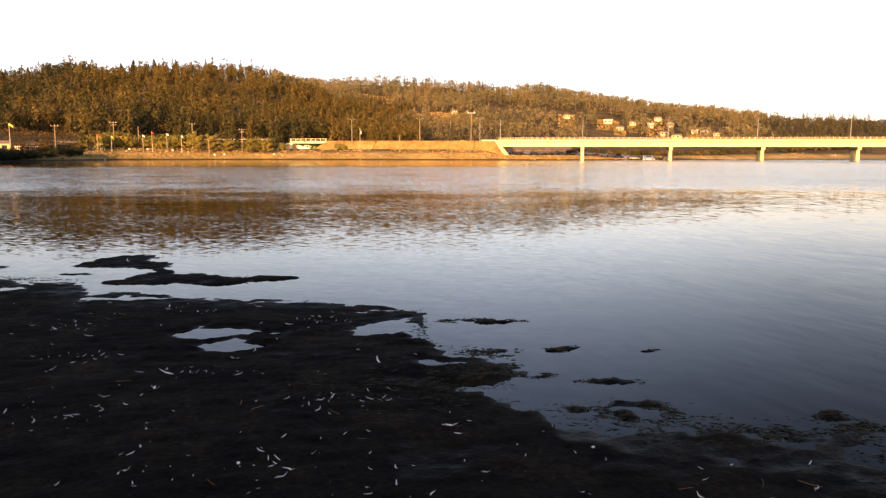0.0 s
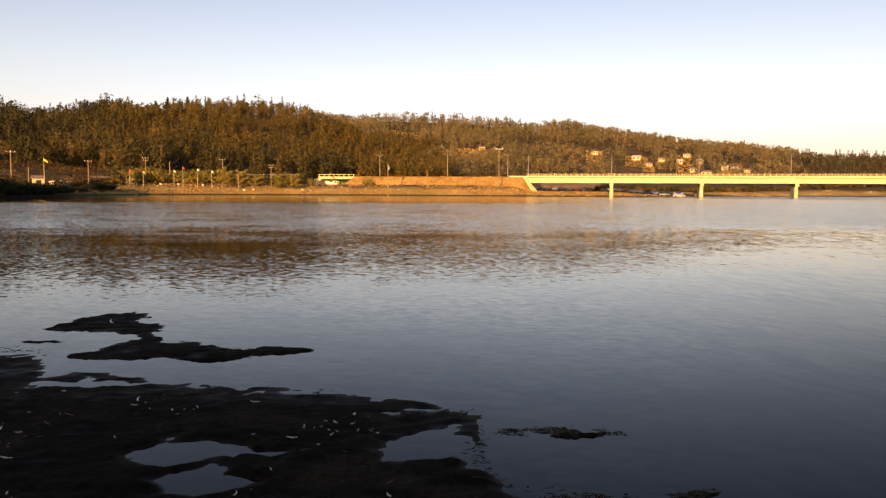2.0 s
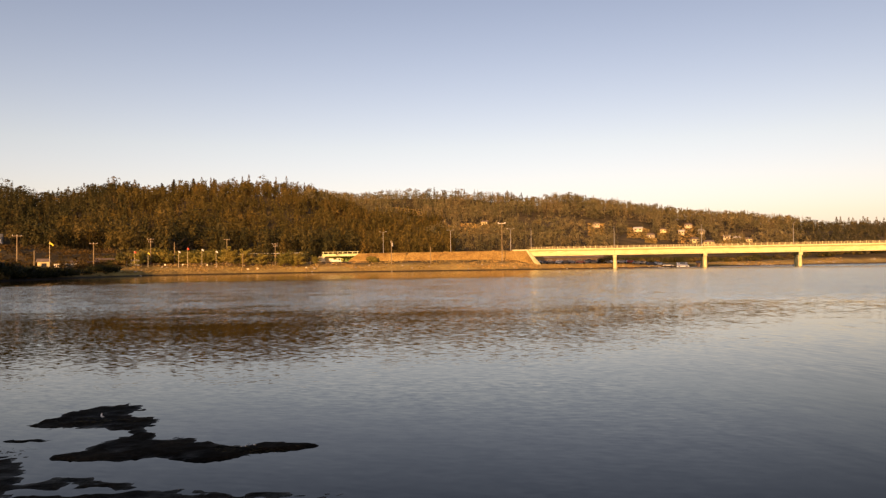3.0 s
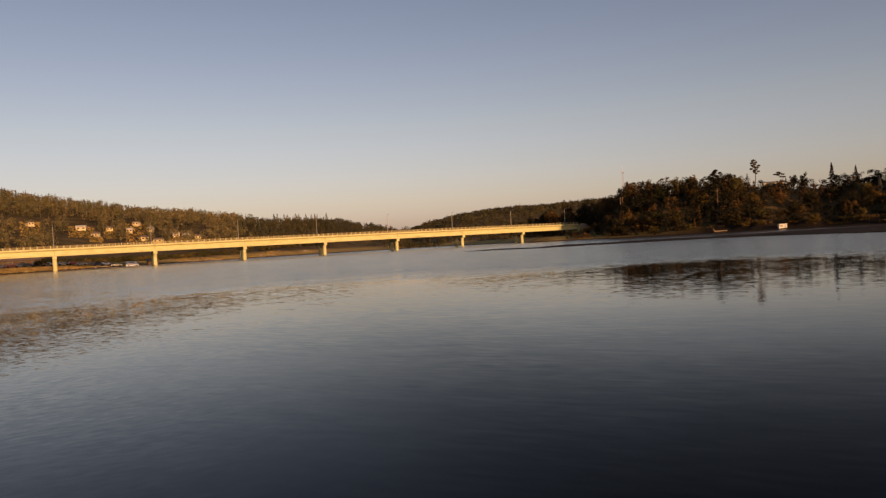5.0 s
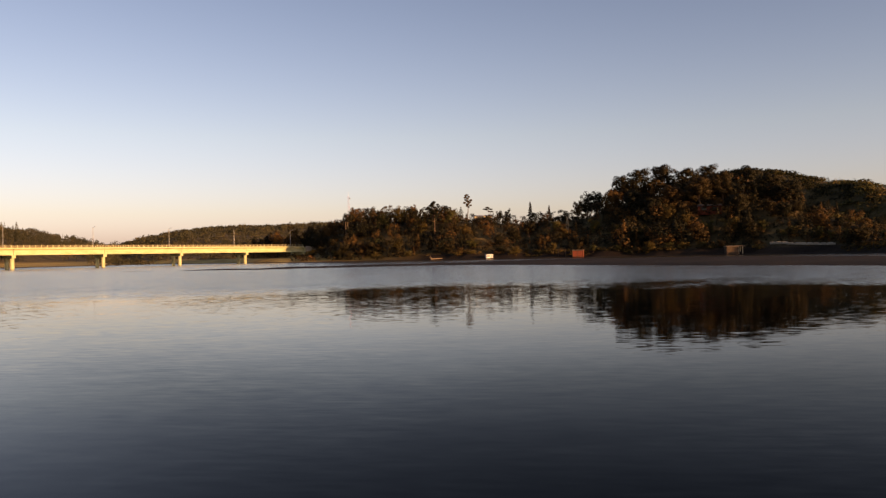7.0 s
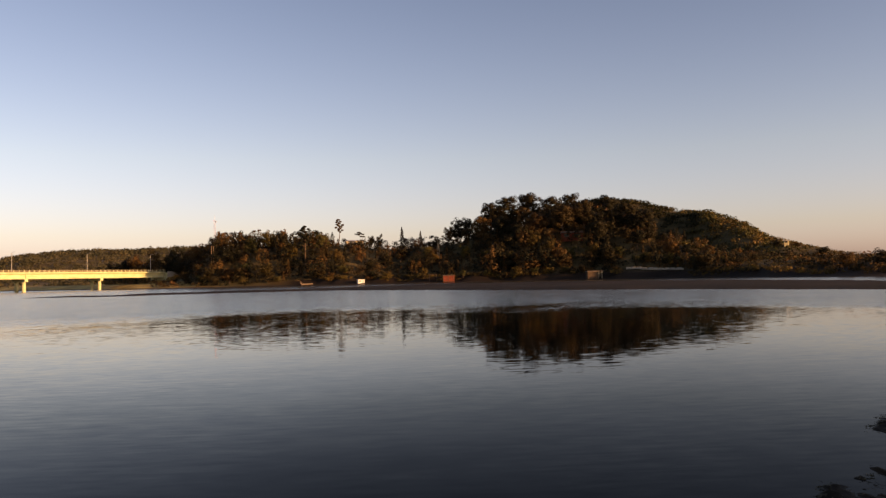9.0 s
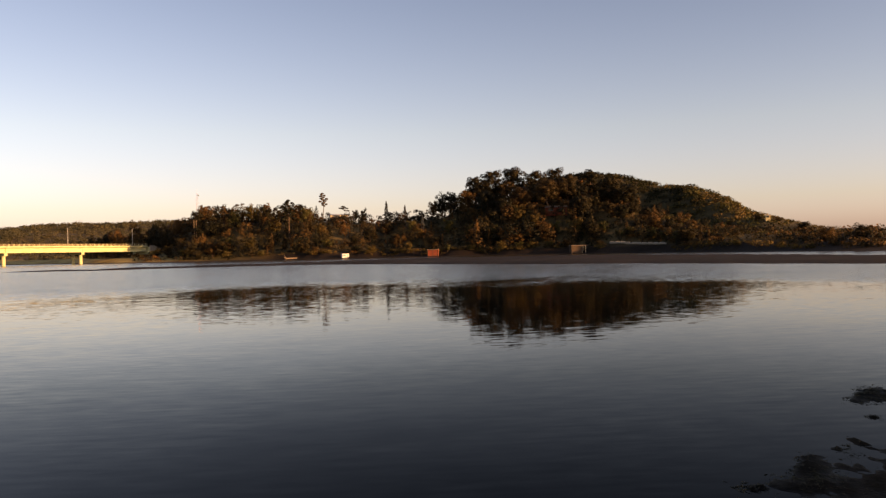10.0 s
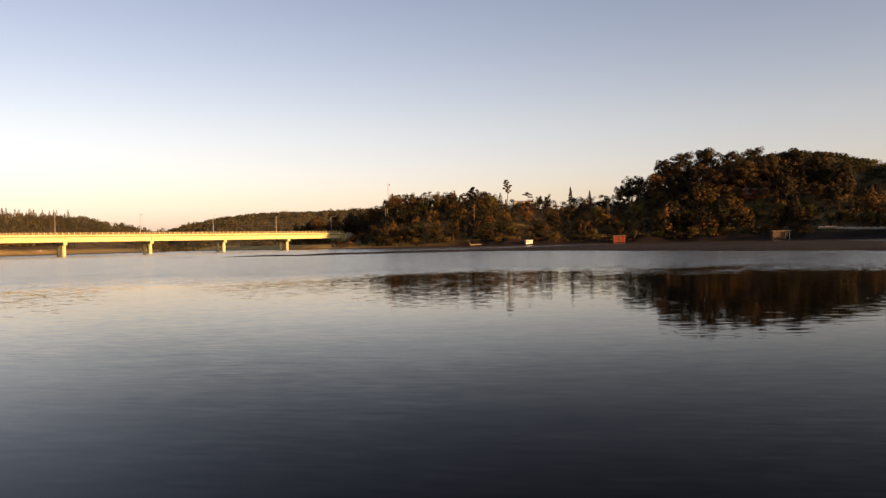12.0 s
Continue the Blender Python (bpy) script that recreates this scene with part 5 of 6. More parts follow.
# ---- under and behind the bridge ----
def vehicle(label, paint, at, turn, van=False):
    car = thing("van" if van else "parked_car", label, "van" if van else "car", "" if van else "cars parked behind the bridge", at=Matrix.Translation(at) @ Matrix.Rotation(radians(turn), 4, "Z"))
    long, wide, tall = (4.8, 1.9, 2.1) if van else (4.2, 1.75, 1.45)
    waist = tall * 0.55
    bm = bmesh.new()
    outline = ((-long / 2, 0.35), (long / 2, 0.35), (long / 2, waist * 0.9), (long * 0.36, waist), (long * (0.36 if van else 0.2), tall * 0.96), (-long * (0.48 if van else 0.34), tall), (-long * (0.5 if van else 0.46), waist), (-long / 2, waist * 0.95))
    left = [bm.verts.new((x, -wide / 2 * (0.86 if z > waist * 1.2 else 1), z)) for x, z in outline]
    right = [bm.verts.new((x, wide / 2 * (0.86 if z > waist * 1.2 else 1), z)) for x, z in outline]
    n = len(outline)
    bm.faces.new(left)
    bm.faces.new(right[::-1])
    for i in range(n):
        bm.faces.new((left[i], right[i], right[(i + 1) % n], left[(i + 1) % n]))
    bmesh.ops.recalc_face_normals(bm, faces=bm.faces[:])
    part("body", finish(bm, "body", paint, 0.06), car)
    for side in (-1, 1):
        part("side_window", box("side_window", (long * 0.42, 0.05, tall * 0.28), M_GLASS, (-long * 0.06, side * wide * 0.455, tall * 0.76), 0.01), car)
        for x in (-long * 0.3, long * 0.3):
            part("wheel", rod("wheel", (x, side * wide * 0.38, 0.32), (x, side * wide * 0.51, 0.32), 0.32, 0.32, M_TYRE, 14), car)


def build_behind_bridge():
    rng = random.Random(9)
    vehicle("white delivery van parked on the shore behind the bridge", M_CARS[0], sight(15.55, 318), -8, True)
    for i in range(19):
        b = 4.9 + 0.53 * i + rng.uniform(-0.1, 0.1)
        paint = (1, 2, 2, 0, 2, 1, 3)[i % 7]
        vehicle(("grey", "dark blue", "dark blue", "white", "dark blue", "grey", "dull red")[i % 7] + " car parked on the sand behind the bridge", M_CARS[paint], sight(b, 312 + 3 * (i % 2)), rng.uniform(-14, 8))
    gabled("fishing_shed", "dark timber fishing shed beside a bridge pier", sight(16.9, 312), (4.2, 3, 2.6), M_DARKWOOD, M_ROOF, 1, 0.6, 0, category="shed")
    gabled("long_shed", "long low dark boat shed behind the bridge", sight(7.6, 335), (26, 5, 2.8), M_DARKWOOD, M_ROOF, 6, 0.7, 6, category="shed")
    for bearing, dist, mat, turn in ((17.6, 300, M_YELLOW, 12), (19.6, 320, M_REDWOOD, -8), (15.0, 298, M_WOOD, 4)):
        at = sight(bearing, dist)
        boat = thing("rowing_boat", "small wooden rowing boat drawn up on the sand", "boat", "boats on the far shore", at=Matrix.Translation(at) @ Matrix.Rotation(radians(turn), 4, "Z"))
        rows = [(-2.6, 0.15), (-1.6, 0.75), (0, 0.95), (1.6, 0.75), (2.7, 0.05)]
        verts = []
        for x, w in rows:
            verts += [(x, -w, 0.75 + 0.03 * x * x), (x, -w * 0.6, 0.05), (x, w * 0.6, 0.05), (x, w, 0.75 + 0.03 * x * x), (x * 0.96, -w * 0.85, 0.72 + 0.03 * x * x), (x * 0.96, 0, 0.25), (x * 0.96, w * 0.85, 0.72 + 0.03 * x * x)]
        faces = []
        for i in range(4):
            a, b = 7 * i, 7 * i + 7
            for p, q in ((0, 1), (1, 2), (2, 3), (3, 6), (6, 5), (5, 4), (4, 0)):
                faces.append((a + p, a + q, b + q, b + p))
        part("hull", mesh_from("hull", verts, faces, mat), boat)
        for x in (-1.0, 0.9):
            part("thwart", box("thwart", (0.3, 1.5, 0.06), M_WOOD, (x, 0, 0.6), 0.01), boat)
    # houses spread over the ridge's slope
    for bearing, dist, w, mat, roof in ((12.5, 640, 13, M_CREAM, M_PALEROOF), (14.3, 640, 9, M_YELLOW, M_ROOF), (16.1, 700, 9, M_CREAM, M_ROOF), (15.6, 640, 8, M_CREAM, M_PALEROOF), (16.5, 590, 10, M_YELLOW, M_ROOF),
                                        (17.5, 560, 11, M_YELLOW, M_ROOF), (18.7, 610, 9, M_CREAM, M_PALEROOF), (19.4, 600, 9, M_CREAM, M_PALEROOF), (20.2, 590, 8, M_YELLOW, M_ROOF), (9.4, 650, 8, M_CREAM, M_ROOF),
                                        (0.9, 668, 9, M_YELLOW, M_ROOF), (13.4, 600, 8, M_CREAM, M_ROOF), (17.0, 660, 8, M_CREAM, M_PALEROOF)):
        gabled("hill_house", {M_WHITE: "white", M_CREAM: "cream", M_YELLOW: "ochre", M_REDWOOD: "red-brown"}[mat] + " small house among trees on the far slope", sight(bearing, dist, 0.6), (w * 0.55, 5, 2.3), mat, roof, 2, 1.3, rng.uniform(-25, 25), "houses on the far slope")


build_behind_bridge()


# ---- the headland on the right ----
def tree_meshes(style, seed, leaves=None):
    """Trunk with limbs, and a crown of needle clumps at the limbs' ends; height 1."""
    rng = np.random.default_rng(seed)
    bm = bmesh.new()
    spine = [Vector((0, 0, -0.02))]
    tip = {"umbrella": 0.93, "cone": 0.97, "round": 0.66, "pole": 0.96, "scots": 0.97, "flat": 0.9}[style]
    for i in range(5):
        w = {"umbrella": 0.03, "round": 0.03, "flat": 0.06}.get(style, 0.012)
        spine.append(Vector((spine[-1].x + rng.normal() * w, spine[-1].y + rng.normal() * w, tip * (i + 1) / 5)))
    girth = 0.028 if style in ("umbrella", "round") else 0.018
    for i in range(5):
        add_rod(bm, spine[i], spine[i + 1], girth * (1 - 0.17 * i), girth * (1 - 0.17 * (i + 1)), 7)
    limbs = {"umbrella": 24, "cone": 30, "round": 24, "pole": 20, "scots": 17, "flat": 7}[style]
    clumps = []
    for k in range(limbs):
        a = k * 2.4 + rng.random() * 0.8
        if style == "umbrella":
            u = 0.30 + 0.62 * (k + 0.5) / limbs
            out, up, size = 0.34 * math.sqrt(1 - ((u - 0.56) / 0.46) ** 2) * (0.45 + 0.55 * rng.random()), 0.02 + 0.06 * rng.random(), 0.085 + 0.045 * rng.random()
        elif style == "cone":
            u = 0.14 + 0.82 * k / limbs
            out, up, size = 0.22 * (1.02 - u) * (0.6 + 0.6 * rng.random()) + 0.01, -0.01, 0.035 + 0.055 * (1 - u)
        elif style == "round":
            u = 0.10 + 0.55 * k / limbs
            out, up, size = 0.34 * (0.35 + 0.7 * rng.random()), 0.08 + 0.22 * rng.random(), 0.085 + 0.05 * rng.random()
        elif style == "scots":
            u = 0.48 + 0.48 * (k + 0.3) / limbs
            out, up, size = 0.24 * (1.12 - u) / 0.64 * (0.3 + 0.8 * rng.random()), 0.015, 0.035 + 0.035 * rng.random()
        elif style == "flat":
            u = 0.70 + 0.2 * (k + 0.5) / limbs
            out, up, size = 0.30 * (0.4 + 0.7 * rng.random()), 0.10 * rng.random(), 0.08 + 0.04 * rng.random()
        else:
            u = 0.50 + 0.45 * k / limbs
            out, up, size = (0.12 if u < 0.8 else 0.07) * (0.2 + 0.8 * rng.random()), 0.02, 0.032 + 0.028 * rng.random()
        f = u / tip * 5
        i = min(int(f), 4)
        root = spine[i].lerp(spine[i + 1], f - i)
        end = root + Vector((out * math.cos(a), out * math.sin(a), up))
        add_rod(bm, root, end, girth * 0.35, girth * 0.12, 4)
        clumps.append((np.array(end), size))
        if style in ("umbrella", "cone", "round"):
            clumps.append((np.array(root.lerp(end, 0.55)) + np.array((0, 0, 0.02)), size * 0.8))
    clumps.append((np.array(spine[-1]), 0.07 if style in ("umbrella", "round") else 0.03))
    trunk = finish(bm, "trunk", M_BARK)
    flat = {"umbrella": 0.85, "cone": 0.5, "round": 0.85, "pole": 0.55, "scots": 0.5, "flat": 0.45}[style]
    tris, leans = [], []
    for centre, size in clumps:
        n = {"umbrella": 105, "cone": 70, "round": 85}.get(style, 150)
        d = rng.normal(size=(n, 3))
        d /= np.linalg.norm(d, axis=1)[:, None]
        c = centre + d * size * (0.6 + 0.45 * rng.random((n, 1))) * np.array([1, 1, flat])
        e1 = np.cross(d, rng.normal(size=(n, 3)))
        e1 /= np.linalg.norm(e1, axis=1)[:, None] + 1e-6
        e2 = np.cross(d, e1) + 0.4 * rng.normal(size=(n, 3))
        s = 0.010 + 0.11 * size
        tris.append(np.stack([c + e1 * s, c - e1 * s * 0.5 + e2 * s * 0.7, c - e1 * s * 0.5 - e2 * s * 0.7], 1))
        leans.append(0.9 * d + (c - np.array([0, 0, 0.5])) * np.array([1.5, 1.5, 1.2]) + 0.15 * rng.normal(size=(n, 3)))
    return trunk, triangles("crown", np.concatenate(tris), leaves or (M_HEAD if style != "round" else M_LEAF), np.concatenate(leans))


def build_headland_trees():
    words = {"umbrella": "tall spreading pine with dark clumped crown on the headland", "cone": "pointed conifer standing in the headland wood",
             "round": "rounded dark broadleaf tree in the headland wood", "pole": "slender lone pine with a bare trunk and sparse top",
             "scots": "pine with a long bare trunk and a layered top", "flat": "thin bent tree with a flat spreading top on the headland", "dark": "dense dark broadleaf tree in the headland wood",
             "gold": "golden-brown tree at the headland wood's edge, sunlight put into its leaves"}
    stock = {}
    for style, count in (("umbrella", 5), ("cone", 3), ("round", 4), ("pole", 1), ("scots", 2), ("flat", 1)):
        stock[style] = [tree_meshes(style, 100 + 10 * len(style) + k) for k in range(count)]
    # copies of the round tree in shaded and sunlit leaf colours
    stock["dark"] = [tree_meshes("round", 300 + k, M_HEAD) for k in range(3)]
    stock["gold"] = [tree_meshes("round", 320 + k, M_SUNLIT_GOLD) for k in range(3)]
    rng = random.Random(3)

    def tree(style, bearing, back, tall, wide=1.0, group="trees on the headland", words_for=None):
        trunk, crown = rng.choice(stock[style])
        at = sight(bearing, float(table(bearing, SHORE)) + back, -0.3)
        t = thing("tree", words_for or words[style], "tree", group)
        part("trunk", trunk, t)
        part("crown", crown, t)
        t.matrix_basis = pose(at.x, at.y, at.z, 0, 0, rng.uniform(0, 360)) @ Matrix.Diagonal((tall * wide, tall * wide, tall, 1))
    tree("pole", 61.55, 52, 13.0)
    tree("scots", 59.0, 31, 17.0)
    tree("flat", 63.2, 54, 7.5, 1.1)
    bridge_end = (("dark", 44.6, 84, 11, 1.1), ("dark", 45.6, 84, 13, 1.0), ("dark", 46.3, 86, 15, 0.9), ("dark", 47.1, 90, 16, 0.9), ("dark", 48.25, 96, 20, 0.5), ("dark", 48.0, 84, 14, 1.0), ("dark", 49.5, 100, 19.5, 0.6),
        ("dark", 49.0, 92, 15.5, 0.9), ("dark", 50.2, 96, 16.5, 0.8), ("dark", 50.9, 92, 16.5, 0.8), ("dark", 51.2, 60, 12, 0.9), ("dark", 52.4, 40, 11.5, 0.8), ("gold", 49.6, 30, 4.5, 1.2), ("dark", 50.4, 24, 6, 1.2),
        ("dark", 52.1, 20, 7, 1.1), ("round", 51.4, 16, 5, 1.2), ("dark", 50.0, 60, 10, 1.1), ("round", 46.7, 70, 8, 1.2), ("dark", 48.6, 66, 9, 1.2), ("dark", 51.0, 38, 8, 1.1))
    low_wood = (("dark", 64.0, 55, 6.5, 0.8), ("dark", 64.7, 54, 7.0, 0.6), ("cone", 66.5, 55, 10.0, 0.7), ("cone", 67.9, 56, 7.5, 0.7), ("dark", 70.0, 55, 9.0, 0.9), ("dark", 70.8, 56, 11.5, 0.9), ("dark", 71.7, 57, 10.5, 1.0),
        ("dark", 53.0, 46, 11, 0.8), ("scots", 54.2, 44, 10.5, 1.0), ("round", 55.2, 40, 10, 0.9), ("gold", 56.3, 46, 10.5, 0.9), ("dark", 57.4, 44, 10.5, 0.9), ("gold", 58.0, 36, 9.5, 0.9), ("round", 60.2, 44, 9, 0.9),
        ("cone", 60.6, 34, 9.0, 0.9), ("gold", 61.4, 28, 8.0, 0.8), ("cone", 62.0, 30, 7.5, 1.0), ("round", 54.6, 22, 8.0, 1.1), ("gold", 56.1, 20, 7.0, 1.1), ("cone", 57.6, 20, 8.0, 0.9), ("cone", 58.6, 20, 7.0, 1.0),
        ("dark", 53.4, 18, 8.0, 1.2), ("round", 68.4, 34, 7.0, 0.9), ("gold", 69.0, 30, 5.5, 0.9), ("dark", 66.3, 36, 8.0, 1.2), ("dark", 65.2, 28, 7.0, 1.2), ("round", 71.4, 32, 7.0, 1.0), ("dark", 67.4, 22, 5.5, 1.3),
        ("dark", 70.2, 22, 5.5, 1.3), ("gold", 73.9, 24, 6.5, 0.6), ("round", 72.8, 26, 7.0, 1.0), ("dark", 63.9, 24, 6.0, 1.3), ("dark", 60.0, 16, 5.0, 1.4), ("round", 61.9, 18, 5.0, 1.3))
    tall_pines = (("umbrella", 73.5, 50, 12.6, 0.95), ("umbrella", 74.7, 50, 14.2, 1.1), ("umbrella", 76.5, 54, 14.6, 1.15), ("umbrella", 78.2, 52, 12.6, 1.1), ("umbrella", 79.5, 56, 13.0, 1.1), ("umbrella", 82.2, 58, 13.5, 1.2),
        ("umbrella", 72.6, 42, 11.5, 1.0), ("umbrella", 74.2, 38, 13, 1.0), ("umbrella", 79.0, 38, 13, 1.1), ("umbrella", 83.6, 50, 11.5, 1.2), ("umbrella", 77.0, 36, 12, 1.1), ("umbrella", 80.6, 44, 12.5, 1.1), ("umbrella", 84.8, 48, 10.5, 1.2),
        ("umbrella", 75.6, 32, 10, 1.1), ("gold", 76.8, 30, 9.5, 0.9), ("umbrella", 81.4, 34, 10.5, 1.1), ("round", 74.6, 24, 8.0, 0.9), ("gold", 77.9, 26, 7.5, 0.9), ("round", 79.6, 24, 6.5, 1.0), ("gold", 81.0, 25, 8.0, 1.15), ("dark", 78.9, 20, 5.5, 1.3))
    spur = [("umbrella" if k % 4 else "cone", 82.4 + 0.62 * k + rng.uniform(-0.3, 0.3), rng.uniform(22, 48), rng.uniform(5.0, 7.5) * (1.15 - 0.05 * k), rng.uniform(1.0, 1.3)) for k in range(13)]
    spur += [("round", 82.0 + 0.7 * k + rng.uniform(-0.3, 0.3), rng.uniform(19, 28), rng.uniform(3.5, 5.0), rng.uniform(1.1, 1.4)) for k in range(11)]
    for style, b, back, tall, wide in (*bridge_end, *low_wood, *tall_pines, *spur):
        tree(style, b, back, tall, wide)
    beach = (("gold", 54.3, 12, 4.2, 1.2), ("round", 56.9, 12, 3.2, 1.4), ("dark", 52.3, 12, 4.5, 1.3), ("dark", 60.9, 13, 3.2, 1.5), ("dark", 63.9, 12, 3.6, 1.5), ("gold", 65.1, 10, 3.7, 1.6), ("gold", 68.1, 11, 4.4, 0.75),
             ("round", 71.1, 11, 3.2, 1.0), ("round", 73.0, 13, 2.8, 1.5), ("gold", 75.3, 12, 3.9, 1.1), ("round", 76.6, 13, 3.0, 1.5), ("gold", 77.6, 13, 3.0, 1.6), ("round", 79.0, 13, 3.0, 1.5), ("dark", 80.3, 14, 3.2, 1.5),
             ("dark", 88.9, 14, 7.0, 1.15), ("dark", 82.6, 13, 3.0, 1.6), ("round", 90.6, 22, 4.0, 1.4), ("dark", 98.3, 20, 4.6, 1.2), ("dark", 100.3, 20, 4.8, 1.2), ("dark", 96.9, 84, 3.4, 1.9), ("dark", 94.0, 90, 3.2, 1.5), ("dark", 95.4, 96, 2.4, 1.8))
    for style, b, back, tall, wide in beach:
        tree(style, b, back, tall, wide, "bushes along the headland beach", {"gold": "golden-brown bush at the beach's edge, sunlight put into its leaves", "dark": "dark rounded bush above the beach"}.get(style, "rounded olive bush at the edge of the beach"))
    # tall pines on the near hill's crest
    for b, r, tall in ((-23.3, 590, 15), (-22.5, 595, 17), (-21.6, 596, 14), (-21.1, 598, 17), (-20.4, 600, 14), (-18.6, 600, 13), (-17.3, 602, 12), (-12.6, 598, 11), (-26.2, 596, 10), (-29.0, 594, 10)):
        trunk, crown = rng.choice(stock["cone"])
        at = sight(b, r, -0.3)
        t = thing("tree", "tall pointed pine on the crest of the near hill", "tree", "pines on the crest")
        part("trunk", trunk, t)
        part("crown", crown, t)
        t.matrix_basis = pose(at.x, at.y, at.z, 0, 0, 70 * b) @ Matrix.Diagonal((tall * 1.1, tall * 1.1, tall, 1))
    # single trees and bushes behind the shore road
    black, olive = [tree_meshes("round", 340, M_BLACK)], [tree_meshes("round", 350 + k, M_OLIVE) for k in range(3)]
    for b, d, top, wide, kinds, words_for in ((-22.25, 272, 13.5, 0.95, black, "black dense rounded tree behind the shore road"), (-21.75, 273, 11.5, 0.9, black, "black dense rounded tree behind the shore road"),
                                              (-24.2, 263, 9.3, 1.25, olive, ""), (-23.3, 265, 8.4, 1.3, olive, ""), (-18.4, 264, 10.0, 1.15, olive, ""), (-17.4, 265, 9.2, 1.2, olive, ""), (-20.2, 264, 7.0, 1.4, olive, ""), (-16.2, 266, 7.4, 1.3, olive, ""),
                                              (-14.6, 265, 8.5, 1.3, olive, ""), (-13.5, 266, 8.0, 1.4, olive, ""), (-12.2, 270, 6.4, 1.3, olive, ""), (-25.6, 262, 6.8, 1.3, olive, "")):
        trunk, crown = kinds[int(abs(b) * 10) % len(kinds)]
        at = sight(b, d, -0.3)
        t = thing("tree", words_for or "rounded yellow-green tree beside the shore road", "tree", "trees behind the shore road")
        part("trunk", trunk, t)
        part("crown", crown, t)
        tall = top - at.z
        t.matrix_basis = pose(at.x, at.y, at.z, 0, 0, 40 * b) @ Matrix.Diagonal((tall * wide, tall * wide, tall, 1))


def build_headland_things():
    def along(b, back, lift=0.0):
        return sight(b, float(table(b, SHORE)) + back, lift)
    # white kiosk
    k = thing("beach_kiosk", "small white box kiosk with a flat roof on the beach", "kiosk", at=facing(along(63.15, 6), 12))
    part("wall", box("wall", (2.5, 2.0, 1.6), M_WHITE, (0, 0, 0.65), 0.04), k)
    part("roof", box("roof", (2.8, 2.3, 0.12), M_PALEROOF, (0, 0, 1.5), 0.03), k)
    part("door", box("door", (0.7, 0.08, 1.25), M_PALEROOF, (0.75, -1.03, 0.65), 0.02), k)
    part("window_shutter", box("window_shutter", (1.0, 0.06, 0.6), M_STEEL, (-0.5, -1.02, 0.85), 0.01), k, "grey closed serving shutter")
    # red shed with a framed front
    r = thing("red_shed", "red-brown boarded beach shed with a braced front", "shed", at=facing(along(69.97, 6), -6))
    part("wall", box("wall", (3.8, 2.6, 2.4), M_REDWOOD, (0, 0, 1.1), 0.03), r)
    for x in (-1.85, 0, 1.85):
        part("batten", box("batten", (0.14, 0.08, 2.3), M_DARKWOOD, (x, -1.34, 1.1), 0.01), r)
    for z in (0.1, 2.2):
        part("rail", box("rail", (3.8, 0.08, 0.14), M_DARKWOOD, (0, -1.36, z), 0.01), r)
    part("roof", box("roof", (4.1, 3.0, 0.14), M_ROOF, (0, 0, 2.37), 0.02), r)
    frame_at = facing(along(68.75, 8), 0)
    f = thing("timber_frame", "open dark timber frame of a lean-to", "shelter", at=frame_at)
    for x in (-1.3, 1.3):
        for y in (-1, 1):
            part("post", box("post", (0.16, 0.16, 2.9), M_DARKWOOD, (x, y, 1.2), 0.01), f)
    part("roof", box("roof", (3.0, 2.5, 0.12), M_DARKWOOD, (0, 0, 2.65), 0.02), f)
    # open hut
    h = thing("beach_hut", "open-fronted timber beach hut with an overhanging roof", "hut", at=facing(along(81.1, 6), 14))
    part("wall", box("wall", (3.6, 2.8, 2.5), M_DARKWOOD, (-0.6, 0, 1.1), 0.03), h)
    part("gable_wall", box("gable_wall", (0.1, 2.7, 2.4), M_CREAM, (1.3, 0, 1.1), 0.02), h, "pale boarded end wall")
    for y in (-1.3, 1.3):
        part("post", box("post", (0.18, 0.18, 2.5), M_CREAM, (2.4, y, 1.1), 0.01), h)
    part("roof", box("roof", (5.6, 3.4, 0.2), M_ROOF, (0.2, 0, 2.5), 0.03), h)
    # pale stone wall
    wall_rng = random.Random(11)
    stone = [box("stone", (1.5, 0.7, 0.8), M_STONE, (0, 0, 0.35), 0.12), box("stone", (1.1, 0.6, 0.6), M_STONE, (0, 0, 0.25), 0.1)]
    w = thing("stone_wall", "low broken wall of pale stones above the beach", "wall")
    for i in range(20):
        ob = part("stone", stone[i % 2], w)
        p = along(83.7 + 0.2 * i + wall_rng.uniform(-0.04, 0.04), 16, 0.2)
        ob.matrix_basis = facing(p, wall_rng.uniform(-12, 12))
    # driftwood
    d = thing("driftwood", "bleached driftwood trunk with roots on the sand", "driftwood", at=facing(along(59.1, 3)))
    part("trunk", rod("trunk", (-2.2, 0, 0.35), (2.0, 0.3, 0.5), 0.3, 0.18, M_WOOD, 8), d)
    for e in ((-2.6, 0.2, 1.6), (-2.9, -0.4, 1.0), (-2.4, 0.5, 0.1)):
        part("root", rod("root", (-2.0, 0, 0.4), e, 0.13, 0.05, M_WOOD, 6), d)
    # roofs among the trees
    gabled("wood_house", "pale low-roofed house half hidden by trees", along(62.8, 62, 0.6), (8, 5, 3.0), M_CREAM, M_PALEROOF, 3, 0.5, 6, "houses in the headland wood")
    gabled("wood_house", "grey-roofed house half hidden by trees near the bridge", along(49.3, 100, 0.5), (6, 5, 5.6), M_DARKWOOD, M_PALEROOF, 2, 1.4, -8, "houses in the headland wood")
    gabled("wood_house", "brown house behind the tall pines", along(79.6, 38, 0.2), (8, 5, 2.2), M_REDWOOD, M_ROOF, 2, 0.7, 0, "houses in the headland wood")
